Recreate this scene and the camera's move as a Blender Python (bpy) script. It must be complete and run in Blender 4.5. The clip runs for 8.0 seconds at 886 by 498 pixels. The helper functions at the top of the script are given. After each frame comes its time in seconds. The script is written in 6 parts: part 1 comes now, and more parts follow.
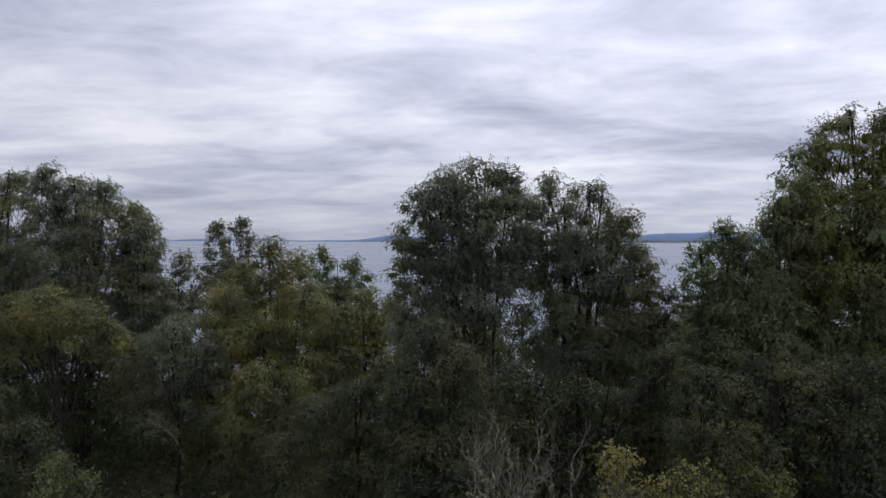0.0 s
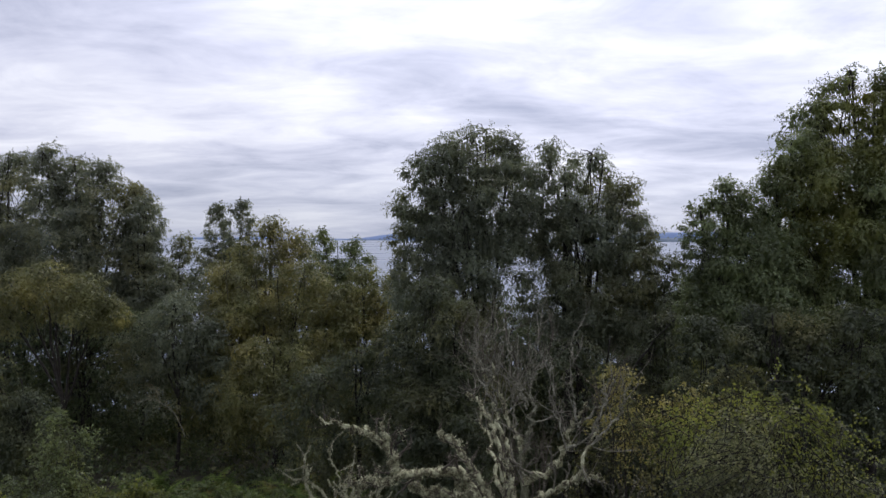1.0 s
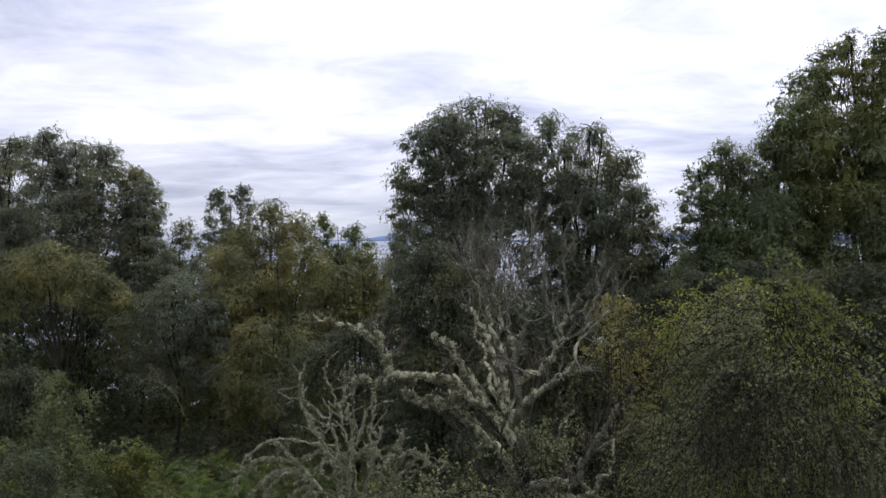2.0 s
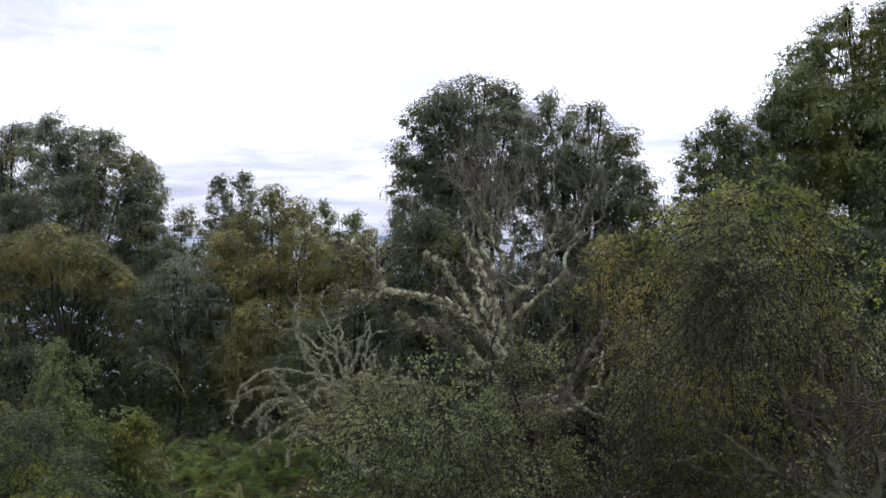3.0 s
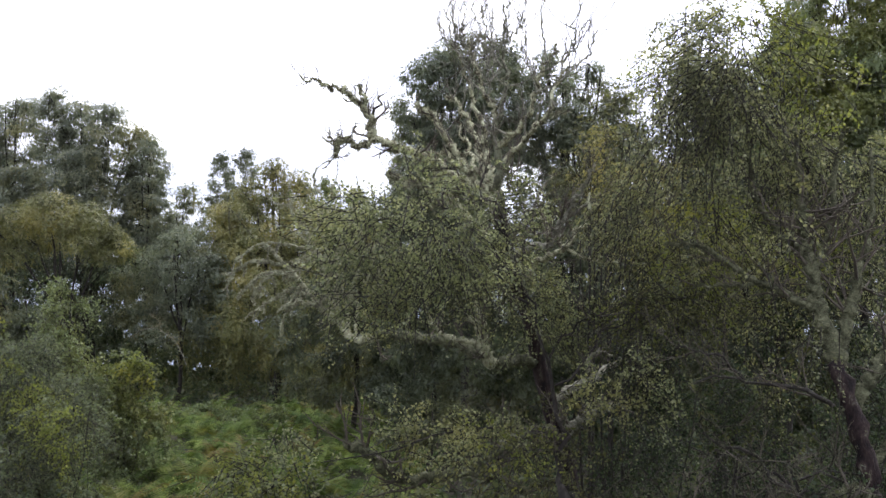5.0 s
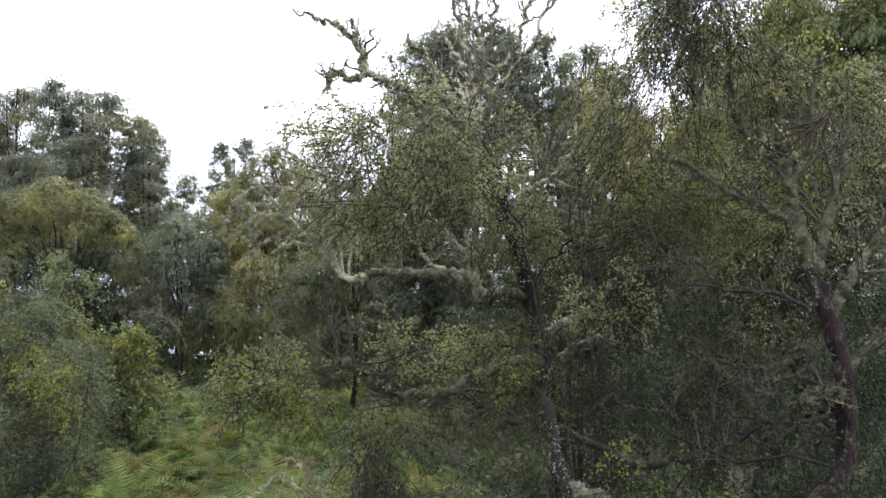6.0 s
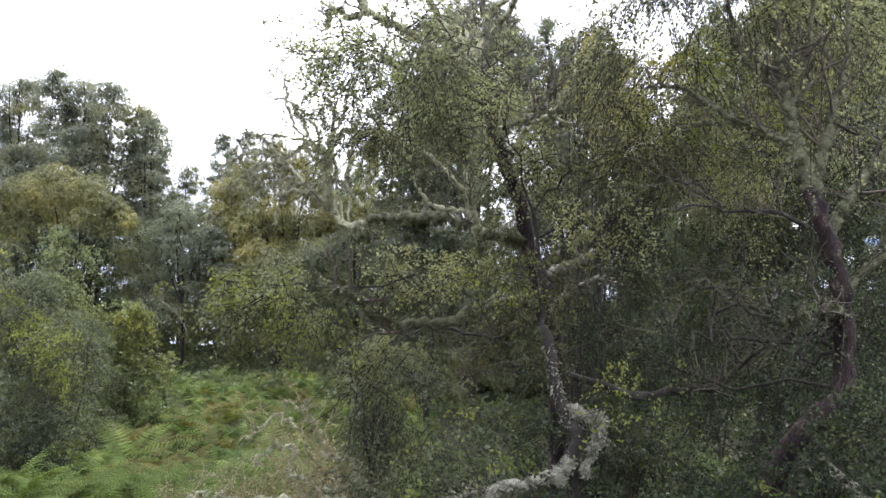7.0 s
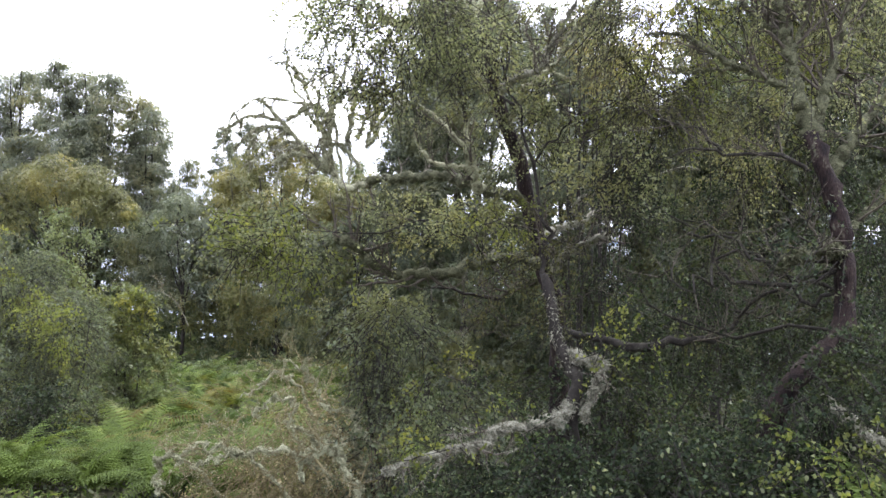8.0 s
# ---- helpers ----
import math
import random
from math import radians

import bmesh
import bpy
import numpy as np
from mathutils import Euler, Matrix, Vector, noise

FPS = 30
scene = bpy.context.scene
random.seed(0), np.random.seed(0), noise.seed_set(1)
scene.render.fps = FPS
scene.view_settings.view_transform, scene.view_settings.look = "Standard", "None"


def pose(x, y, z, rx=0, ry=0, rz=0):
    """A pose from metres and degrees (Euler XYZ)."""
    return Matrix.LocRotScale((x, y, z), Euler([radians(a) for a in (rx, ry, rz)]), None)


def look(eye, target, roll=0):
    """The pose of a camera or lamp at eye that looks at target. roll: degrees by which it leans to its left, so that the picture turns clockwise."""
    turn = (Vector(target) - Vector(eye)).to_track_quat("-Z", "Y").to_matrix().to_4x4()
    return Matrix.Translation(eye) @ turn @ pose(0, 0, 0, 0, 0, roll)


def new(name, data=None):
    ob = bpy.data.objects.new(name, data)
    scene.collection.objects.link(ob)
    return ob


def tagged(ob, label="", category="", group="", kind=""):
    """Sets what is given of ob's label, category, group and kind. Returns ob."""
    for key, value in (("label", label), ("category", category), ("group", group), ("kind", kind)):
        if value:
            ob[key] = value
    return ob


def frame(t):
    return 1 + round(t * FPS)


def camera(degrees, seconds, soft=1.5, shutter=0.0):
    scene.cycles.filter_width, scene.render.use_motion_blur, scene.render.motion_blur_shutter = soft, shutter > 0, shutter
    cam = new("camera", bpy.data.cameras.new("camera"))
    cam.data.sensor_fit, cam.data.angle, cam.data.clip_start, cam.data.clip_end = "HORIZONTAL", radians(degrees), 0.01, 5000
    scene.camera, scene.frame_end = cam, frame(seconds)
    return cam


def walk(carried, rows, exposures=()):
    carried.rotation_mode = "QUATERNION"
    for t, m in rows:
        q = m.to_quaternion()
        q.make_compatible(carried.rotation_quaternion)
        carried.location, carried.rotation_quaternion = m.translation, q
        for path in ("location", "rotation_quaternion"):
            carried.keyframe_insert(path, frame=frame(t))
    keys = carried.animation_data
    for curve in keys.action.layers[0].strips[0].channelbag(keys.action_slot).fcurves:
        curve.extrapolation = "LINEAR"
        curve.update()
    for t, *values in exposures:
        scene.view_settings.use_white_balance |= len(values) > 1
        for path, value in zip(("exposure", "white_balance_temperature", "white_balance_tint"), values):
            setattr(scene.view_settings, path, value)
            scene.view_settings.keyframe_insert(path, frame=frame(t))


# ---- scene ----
cam = camera(64.5, 8.0, soft=1.5)
PATH = [
    (0, (0.045, 0.175, 10.254), (0.045, 2.175, 10.223), 0.2),
    (0.5, (0.053, 0.181, 9.668), (0.052, 2.18, 9.635), 0.2),
    (1, (0.055, 0.163, 9.036), (0.054, 2.162, 9.002), 0.3),
    (1.5, (0.091, 0.18, 8.455), (0.088, 2.179, 8.422), 0.3),
    (2.8, (0.239, 0.026, 7.186), (0.23, 2.026, 7.157), 0.5),
    (3, (0.264, 0.02, 7.02), (0.253, 2.02, 6.988), 0.5),
    (3.5, (0.3, -0.031, 6.587), (0.287, 1.969, 6.556), 0.5),
    (4, (0.322, -0.058, 6.125), (0.308, 1.942, 6.094), 0.6),
    (4.5, (0.347, -0.067, 5.712), (0.332, 1.933, 5.682), 0.7),
    (5.8, (0.558, -0.294, 4.66), (0.533, 1.706, 4.633), 0.7),
    (6, (0.567, -0.317, 4.517), (0.544, 1.683, 4.486), 0.7),
    (6.5, (0.587, -0.334, 4.134), (0.561, 1.666, 4.106), 0.8),
    (7, (0.611, -0.33, 3.784), (0.583, 1.67, 3.757), 0.9),
    (7.5, (0.613, -0.333, 3.525), (0.585, 1.667, 3.498), 0.9),
    (8, (0.625, -0.334, 3.273), (0.595, 1.666, 3.247), 1.0),
]
EXPOSURES = [(0.0, 0.35), (0.5, 0.46), (1.0, 0.6), (1.5, 0.7), (3.0, 1.15), (4.0, 1.5), (4.5, 1.66), (6.0, 2.2), (7.0, 2.5), (8.0, 2.64)]
walk(cam, [(t, look(eye, target, roll)) for t, eye, target, roll in PATH], EXPOSURES)

SEA = -14.0

# ---------------------------------------------------------------- world and sun: a layered overcast sky
SUN_ELEVATION, SUN_AZIMUTH = 48.0, 35.0
TOWARD = (math.sin(radians(SUN_AZIMUTH)) * math.cos(radians(SUN_ELEVATION)), math.cos(radians(SUN_AZIMUTH)) * math.cos(radians(SUN_ELEVATION)), math.sin(radians(SUN_ELEVATION)))
world = bpy.data.worlds.new("overcast_sky")
scene.world = world
world.use_nodes = True
wt = world.node_tree
wt.nodes.clear()


def wire(tree, kind, **values):
    node = tree.nodes.new(kind)
    for key, value in values.items():
        setattr(node, key, value)
    return node


def build_sky(tree):
    links = tree.links
    out = wire(tree, "ShaderNodeOutputWorld")
    back = wire(tree, "ShaderNodeBackground")
    sky = wire(tree, "ShaderNodeTexSky", sky_type="NISHITA", sun_disc=False)
    sky.sun_elevation, sky.sun_rotation = radians(SUN_ELEVATION), radians(SUN_AZIMUTH)
    dim = wire(tree, "ShaderNodeVectorMath", operation="SCALE")
    dim.inputs["Scale"].default_value = 0.09
    links.new(sky.outputs[0], dim.inputs[0])
    coord = wire(tree, "ShaderNodeTexCoord")
    parts = wire(tree, "ShaderNodeSeparateXYZ")
    links.new(coord.outputs["Generated"], parts.inputs[0])
    # the cloud sheet lies flat overhead: divide by the height of the view
    lift = wire(tree, "ShaderNodeMath", operation="MAXIMUM")
    links.new(parts.outputs["Z"], lift.inputs[0])
    lift.inputs[1].default_value = 0.0
    up = wire(tree, "ShaderNodeMath", operation="ADD")
    links.new(lift.outputs[0], up.inputs[0])
    up.inputs[1].default_value = 0.14
    flat = []
    for axis in ("X", "Y"):
        d = wire(tree, "ShaderNodeMath", operation="DIVIDE")
        links.new(parts.outputs[axis], d.inputs[0])
        links.new(up.outputs[0], d.inputs[1])
        flat.append(d)
    sheet = wire(tree, "ShaderNodeCombineXYZ")
    links.new(flat[0].outputs[0], sheet.inputs["X"])
    links.new(flat[1].outputs[0], sheet.inputs["Y"])
    sheet.inputs["Z"].default_value = 3.7
    stretch = wire(tree, "ShaderNodeMapping")
    stretch.inputs["Scale"].default_value = (0.72, 1.05, 1.0)
    stretch.inputs["Rotation"].default_value = (0.0, 0.0, 0.25)
    links.new(sheet.outputs[0], stretch.inputs["Vector"])
    broad = wire(tree, "ShaderNodeTexNoise")
    broad.inputs["Scale"].default_value = 0.7
    broad.inputs["Detail"].default_value = 6.0
    broad.inputs["Roughness"].default_value = 0.55
    broad.inputs["Distortion"].default_value = 0.2
    links.new(stretch.outputs[0], broad.inputs["Vector"])
    billow = wire(tree, "ShaderNodeTexNoise")
    billow.inputs["Scale"].default_value = 2.3
    billow.inputs["Detail"].default_value = 7.0
    billow.inputs["Roughness"].default_value = 0.6
    billow.inputs["Distortion"].default_value = 0.5
    links.new(stretch.outputs[0], billow.inputs["Vector"])
    cloud = wire(tree, "ShaderNodeMix", data_type="FLOAT")
    cloud.inputs["Factor"].default_value = 0.36
    links.new(broad.outputs["Fac"], cloud.inputs[2])
    links.new(billow.outputs["Fac"], cloud.inputs[3])
    ramp = wire(tree, "ShaderNodeValToRGB")
    ramp.color_ramp.elements[0].position, ramp.color_ramp.elements[0].color = 0.385, (0.44, 0.47, 0.63, 1)
    ramp.color_ramp.elements[1].position, ramp.color_ramp.elements[1].color = 0.63, (1.05, 1.06, 1.17, 1)
    mid = ramp.color_ramp.elements.new(0.5)
    mid.color = (0.72, 0.74, 0.91, 1)
    links.new(cloud.outputs[0], ramp.inputs["Fac"])
    # thin blue-grey haze low over the water
    haze = wire(tree, "ShaderNodeMapRange")
    haze.inputs["From Min"].default_value, haze.inputs["From Max"].default_value = 0.0, 0.11
    haze.inputs["To Min"].default_value, haze.inputs["To Max"].default_value = 0.55, 0.0
    links.new(parts.outputs["Z"], haze.inputs["Value"])
    veil = wire(tree, "ShaderNodeMix", data_type="RGBA")
    links.new(haze.outputs[0], veil.inputs["Factor"])
    links.new(ramp.outputs[0], veil.inputs[6])
    veil.inputs[7].default_value = (0.52, 0.58, 0.74, 1)
    # the sheet is brighter overhead than low down
    zenith = wire(tree, "ShaderNodeMapRange")
    zenith.inputs["From Min"].default_value, zenith.inputs["From Max"].default_value = 0.0, 0.9
    zenith.inputs["To Min"].default_value, zenith.inputs["To Max"].default_value = 0.82, 1.5
    links.new(parts.outputs["Z"], zenith.inputs["Value"])
    lit = wire(tree, "ShaderNodeVectorMath", operation="SCALE")
    links.new(veil.outputs[2], lit.inputs[0])
    links.new(zenith.outputs[0], lit.inputs["Scale"])
    # and towards the veiled sun
    facing = wire(tree, "ShaderNodeVectorMath", operation="DOT_PRODUCT")
    links.new(coord.outputs["Generated"], facing.inputs[0])
    facing.inputs[1].default_value = TOWARD
    nearer = wire(tree, "ShaderNodeMapRange")
    nearer.inputs["From Min"].default_value, nearer.inputs["From Max"].default_value = 0.45, 1.0
    nearer.inputs["To Min"].default_value, nearer.inputs["To Max"].default_value = 0.93, 1.28
    links.new(facing.outputs["Value"], nearer.inputs["Value"])
    glare = wire(tree, "ShaderNodeVectorMath", operation="SCALE")
    links.new(lit.outputs[0], glare.inputs[0])
    links.new(nearer.outputs[0], glare.inputs["Scale"])
    both = wire(tree, "ShaderNodeMix", data_type="RGBA")
    both.inputs["Factor"].default_value = 0.94
    links.new(dim.outputs[0], both.inputs[6])
    links.new(glare.outputs[0], both.inputs[7])
    links.new(both.outputs[2], back.inputs["Color"])
    back.inputs["Strength"].default_value = 0.72
    links.new(back.outputs[0], out.inputs["Surface"])


build_sky(wt)
sun = new("sun", bpy.data.lights.new("sun", "SUN"))
sun.data.energy, sun.data.angle, sun.data.color = 0.7, radians(25), (1.0, 0.95, 0.88)
sun.matrix_basis = look((0, 0, 60), Vector((0, 0, 60)) - Vector(TOWARD))


# ---------------------------------------------------------------- materials
def material(name):
    m = bpy.data.materials.new(name)
    m.use_nodes = True
    m.node_tree.nodes.clear()
    return m, m.node_tree, m.node_tree.links


def ramp_node(tree, stops):
    ramp = wire(tree, "ShaderNodeValToRGB")
    e = ramp.color_ramp.elements
    e[0].position, e[0].color = stops[0][0], (*stops[0][1], 1)
    e[1].position, e[1].color = stops[-1][0], (*stops[-1][1], 1)
    for p, c in stops[1:-1]:
        e.new(p).color = (*c, 1)
    return ramp


def noise_node(tree, scale, detail=3.0, rough=0.55, distort=0.0):
    n = wire(tree, "ShaderNodeTexNoise")
    n.inputs["Scale"].default_value, n.inputs["Detail"].default_value = scale, detail
    n.inputs["Roughness"].default_value, n.inputs["Distortion"].default_value = rough, distort
    return n


def place_node(tree):
    return wire(tree, "ShaderNodeNewGeometry").outputs["Position"]


def leaf_material(name, greens, turned, patch=0.45, share=0.3, gloss=0.5, through_light=0.38, clump=1.6, shine=0.32):
    """Leaves: each island takes its own green; patches of the crown have turned in colour."""
    m, tree, links = material(name)
    out = wire(tree, "ShaderNodeOutputMaterial")
    geo = wire(tree, "ShaderNodeNewGeometry")
    own = ramp_node(tree, [(i / (len(greens) - 1), c) for i, c in enumerate(greens)])
    links.new(geo.outputs["Random Per Island"], own.inputs["Fac"])
    big = noise_node(tree, patch, 3.0, 0.6)
    links.new(geo.outputs["Position"], big.inputs["Vector"])
    gate = wire(tree, "ShaderNodeMapRange")
    gate.inputs["From Min"].default_value, gate.inputs["From Max"].default_value = 0.62 - share * 0.5, 0.82 - share * 0.5
    gate.inputs["To Max"].default_value = 0.85
    links.new(big.outputs["Fac"], gate.inputs["Value"])
    mix = wire(tree, "ShaderNodeMix", data_type="RGBA")
    links.new(gate.outputs[0], mix.inputs["Factor"])
    links.new(own.outputs[0], mix.inputs[6])
    turn = ramp_node(tree, [(0.0, turned[0]), (1.0, turned[1])])
    links.new(geo.outputs["Random Per Island"], turn.inputs["Fac"])
    links.new(turn.outputs[0], mix.inputs[7])
    mid = noise_node(tree, clump, 2.0, 0.5)
    links.new(geo.outputs["Position"], mid.inputs["Vector"])
    tone = wire(tree, "ShaderNodeMapRange")
    tone.inputs["From Min"].default_value, tone.inputs["From Max"].default_value = 0.3, 0.7
    tone.inputs["To Min"].default_value, tone.inputs["To Max"].default_value = 0.58, 1.5
    links.new(mid.outputs["Fac"], tone.inputs["Value"])
    shade = wire(tree, "ShaderNodeVectorMath", operation="SCALE")
    links.new(mix.outputs[2], shade.inputs[0])
    links.new(tone.outputs[0], shade.inputs["Scale"])
    face = wire(tree, "ShaderNodeBsdfPrincipled")
    face.inputs["Roughness"].default_value = gloss
    face.inputs["Specular IOR Level"].default_value = shine
    links.new(shade.outputs[0], face.inputs["Base Color"])
    glow = wire(tree, "ShaderNodeBsdfTranslucent")
    warm = wire(tree, "ShaderNodeVectorMath", operation="MULTIPLY")
    warm.inputs[1].default_value = (1.55, 1.5, 1.05)
    links.new(shade.outputs[0], warm.inputs[0])
    links.new(warm.outputs[0], glow.inputs["Color"])
    blend = wire(tree, "ShaderNodeMixShader")
    blend.inputs["Fac"].default_value = through_light
    links.new(face.outputs[0], blend.inputs[1])
    links.new(glow.outputs[0], blend.inputs[2])
    links.new(blend.outputs[0], out.inputs["Surface"])
    return m


def rough_material(name, stops, scale, fine=None, bump=0.3, rough=0.9, squash=(1, 1, 1), depth=0.02):
    """Bark, lichen, soil: two scales of noise colour and relief."""
    m, tree, links = material(name)
    out = wire(tree, "ShaderNodeOutputMaterial")
    face = wire(tree, "ShaderNodeBsdfPrincipled")
    face.inputs["Roughness"].default_value = rough
    face.inputs["Specular IOR Level"].default_value = 0.25
    spot = wire(tree, "ShaderNodeMapping")
    spot.inputs["Scale"].default_value = squash
    links.new(place_node(tree), spot.inputs["Vector"])
    a, b = noise_node(tree, scale, 4.0, 0.6, 0.4), noise_node(tree, fine or scale * 7, 3.0, 0.6)
    for n in (a, b):
        links.new(spot.outputs[0], n.inputs["Vector"])
    both = wire(tree, "ShaderNodeMix", data_type="FLOAT")
    both.inputs["Factor"].default_value = 0.4
    links.new(a.outputs["Fac"], both.inputs[2])
    links.new(b.outputs["Fac"], both.inputs[3])
    ramp = ramp_node(tree, stops)
    links.new(both.outputs[0], ramp.inputs["Fac"])
    links.new(ramp.outputs[0], face.inputs["Base Color"])
    relief = wire(tree, "ShaderNodeBump")
    relief.inputs["Strength"].default_value, relief.inputs["Distance"].default_value = bump, depth
    links.new(both.outputs[0], relief.inputs["Height"])
    links.new(relief.outputs[0], face.inputs["Normal"])
    links.new(face.outputs[0], out.inputs["Surface"])
    return m


# Grey-green birch leaves, lightened and blued to stand for haze.
LEAF_GREY = leaf_material("hazed_grey_green_birch_leaves", [(0.098, 0.115, 0.08), (0.126, 0.145, 0.1), (0.155, 0.175, 0.12)], ((0.115, 0.118, 0.052), (0.145, 0.138, 0.058)), 0.35, 0.24, 0.45, 0.46, clump=0.9)
# Paler copy for the furthest birches: haze put into the leaf colour.
LEAF_HAZED = leaf_material("birch_leaves_haze_paled", [(0.106, 0.122, 0.087), (0.134, 0.15, 0.107), (0.164, 0.18, 0.126)], ((0.14, 0.14, 0.07), (0.17, 0.16, 0.075)), 0.35, 0.24, 0.45, 0.46, clump=0.7)
# Darker birch-leaf copy: the understorey's shade is in this colour.
LEAF_SHADE = leaf_material("birch_leaves_understorey_shade", [(0.045, 0.056, 0.032), (0.06, 0.073, 0.041), (0.08, 0.093, 0.052)], ((0.085, 0.085, 0.034), (0.11, 0.1, 0.038)), 0.4, 0.26, 0.5, 0.42, clump=0.8)
LEAF_SCRUB = leaf_material("scrub_leaves_grey_green", [(0.05, 0.064, 0.038), (0.09, 0.108, 0.062), (0.132, 0.151, 0.085)], ((0.115, 0.12, 0.045), (0.15, 0.145, 0.05)), 0.5, 0.12, 0.45, 0.46, clump=1.4)
LEAF_OLIVE = leaf_material("birch_leaves_olive", [(0.104, 0.112, 0.047), (0.13, 0.136, 0.056), (0.156, 0.16, 0.066)], ((0.18, 0.165, 0.05), (0.17, 0.145, 0.05)), 0.4, 0.3, 0.42, clump=0.8)
LEAF_GREEN = leaf_material("birch_leaves_green", [(0.082, 0.107, 0.05), (0.107, 0.133, 0.06), (0.135, 0.16, 0.072)], ((0.138, 0.148, 0.03), (0.16, 0.155, 0.036)), 0.3, 0.22, 0.42, clump=0.9)
LEAF_NEAR = leaf_material("birch_leaves_near", [(0.052, 0.06, 0.036), (0.115, 0.126, 0.07), (0.2, 0.208, 0.125)], ((0.12, 0.125, 0.045), (0.22, 0.21, 0.075)), 0.55, 0.22, 0.46, 0.58)
LEAF_RUST = leaf_material("birch_leaves_rust_tinged", [(0.052, 0.062, 0.034), (0.124, 0.142, 0.074), (0.215, 0.232, 0.125)], ((0.14, 0.13, 0.05), (0.25, 0.24, 0.09)), 0.7, 0.14, 0.42, 0.52)
# Shrub leaves; on the old birch this dark green stands in for shade.
LEAF_SHRUB_SHADE = leaf_material("blue_green_shrub_and_shade_leaves", [(0.011, 0.018, 0.009), (0.025, 0.037, 0.018), (0.06, 0.077, 0.035)], ((0.085, 0.1, 0.034), (0.14, 0.135, 0.04)), 0.9, 0.12, 0.6, 0.28, 1.6, 0.14)
LEAF_YELLOW = leaf_material("yellow_green_leaves", [(0.08, 0.10, 0.026), (0.115, 0.135, 0.034), (0.15, 0.165, 0.045)], ((0.16, 0.16, 0.036), (0.18, 0.165, 0.04)), 0.8, 0.2, 0.5, 0.56)
# Brownish leaf copy with the shade inside the birches put into its colour.
LEAF_BROWN_SHADE = leaf_material("brownish_shade_toned_leaves", [(0.024, 0.026, 0.014), (0.062, 0.066, 0.033), (0.125, 0.128, 0.062)], ((0.09, 0.078, 0.036), (0.11, 0.1, 0.04)), 0.8, 0.2, 0.6, 0.5, 1.6, 0.14)
# Undergrowth leaves, also the shade-darkened copy for birches at the back.
LEAF_DARK = leaf_material("undergrowth_leaves_shade_dark", [(0.034, 0.05, 0.024), (0.056, 0.074, 0.034), (0.08, 0.094, 0.044)], ((0.09, 0.09, 0.032), (0.10, 0.08, 0.034)), 0.3, 0.2, clump=0.9)
FERN = leaf_material("bracken_green", [(0.03, 0.052, 0.012), (0.072, 0.108, 0.023), (0.132, 0.17, 0.042)], ((0.145, 0.145, 0.03), (0.15, 0.115, 0.03)), 0.5, 0.17, 0.75, 0.26, 2.6, 0.18)
FERN_BROWN = leaf_material("bracken_turned_brown", [(0.10, 0.075, 0.016), (0.125, 0.10, 0.02), (0.10, 0.11, 0.022)], ((0.085, 0.10, 0.022), (0.15, 0.11, 0.028)), 0.8, 0.3, 0.6, 0.3, 2.6)
DRY = leaf_material("dry_twig_litter", [(0.17, 0.125, 0.06), (0.25, 0.20, 0.10), (0.36, 0.31, 0.17)], ((0.15, 0.14, 0.04), (0.15, 0.16, 0.05)), 0.9, 0.3, 0.8, 0.1)
MOSS = rough_material("grey_olive_moss", [(0.34, (0.02, 0.018, 0.011)), (0.47, (0.068, 0.07, 0.037)), (0.66, (0.165, 0.168, 0.098))], 12.0, 70.0, 1.0, 0.95, (1, 1, 1), 0.03)
LICHEN_DIM = rough_material("thin_lichen_on_grey_wood", [(0.32, (0.035, 0.03, 0.024)), (0.46, (0.12, 0.115, 0.08)), (0.66, (0.34, 0.35, 0.24))], 12.0, 70.0, 1.0, 0.95, (1, 1, 1), 0.03)
LICHEN = rough_material("beard_lichen", [(0.38, (0.045, 0.034, 0.025)), (0.46, (0.16, 0.145, 0.09)), (0.52, (0.36, 0.36, 0.22)), (0.66, (0.6, 0.605, 0.4))], 14.0, 80.0, 1.0, 0.95, (1, 1, 1), 0.03)
LICHEN_CREAM = rough_material("cream_beard_lichen", [(0.34, (0.075, 0.068, 0.042)), (0.46, (0.235, 0.232, 0.142)), (0.63, (0.47, 0.475, 0.305))], 14.0, 80.0, 1.0, 0.95, (1, 1, 1), 0.03)
# Duller copy of the beard lichen, with the low limbs' shade in its colour.
LICHEN_GREY = rough_material("shade_greyed_lichen", [(0.32, (0.035, 0.032, 0.025)), (0.45, (0.155, 0.148, 0.108)), (0.64, (0.36, 0.355, 0.265))], 14.0, 80.0, 1.0, 0.95, (1, 1, 1), 0.03)
BARK_DARK = rough_material("dark_birch_bark", [(0.25, (0.009, 0.007, 0.006)), (0.5, (0.025, 0.021, 0.017)), (0.75, (0.075, 0.07, 0.055))], 7.0, 40.0, 0.6)
BARK_RED = rough_material("red_brown_bark", [(0.38, (0.006, 0.004, 0.004)), (0.47, (0.017, 0.010, 0.009)), (0.56, (0.032, 0.021, 0.017)), (0.64, (0.09, 0.085, 0.06))], 12.0, 45.0, 1.0, 0.9, (1, 1, 0.4), 0.03)
BARK_MOSSY = rough_material("moss_and_lichen_on_bark", [(0.3, (0.03, 0.026, 0.02)), (0.48, (0.085, 0.085, 0.05)), (0.7, (0.24, 0.25, 0.16))], 9.0, 45.0, 0.9, 0.95, (1, 1, 1), 0.03)
TWIG_GREY = rough_material("grey_dead_wood", [(0.3, (0.045, 0.038, 0.03)), (0.5, (0.165, 0.152, 0.115)), (0.75, (0.36, 0.35, 0.26))], 9.0, 60.0, 0.5)
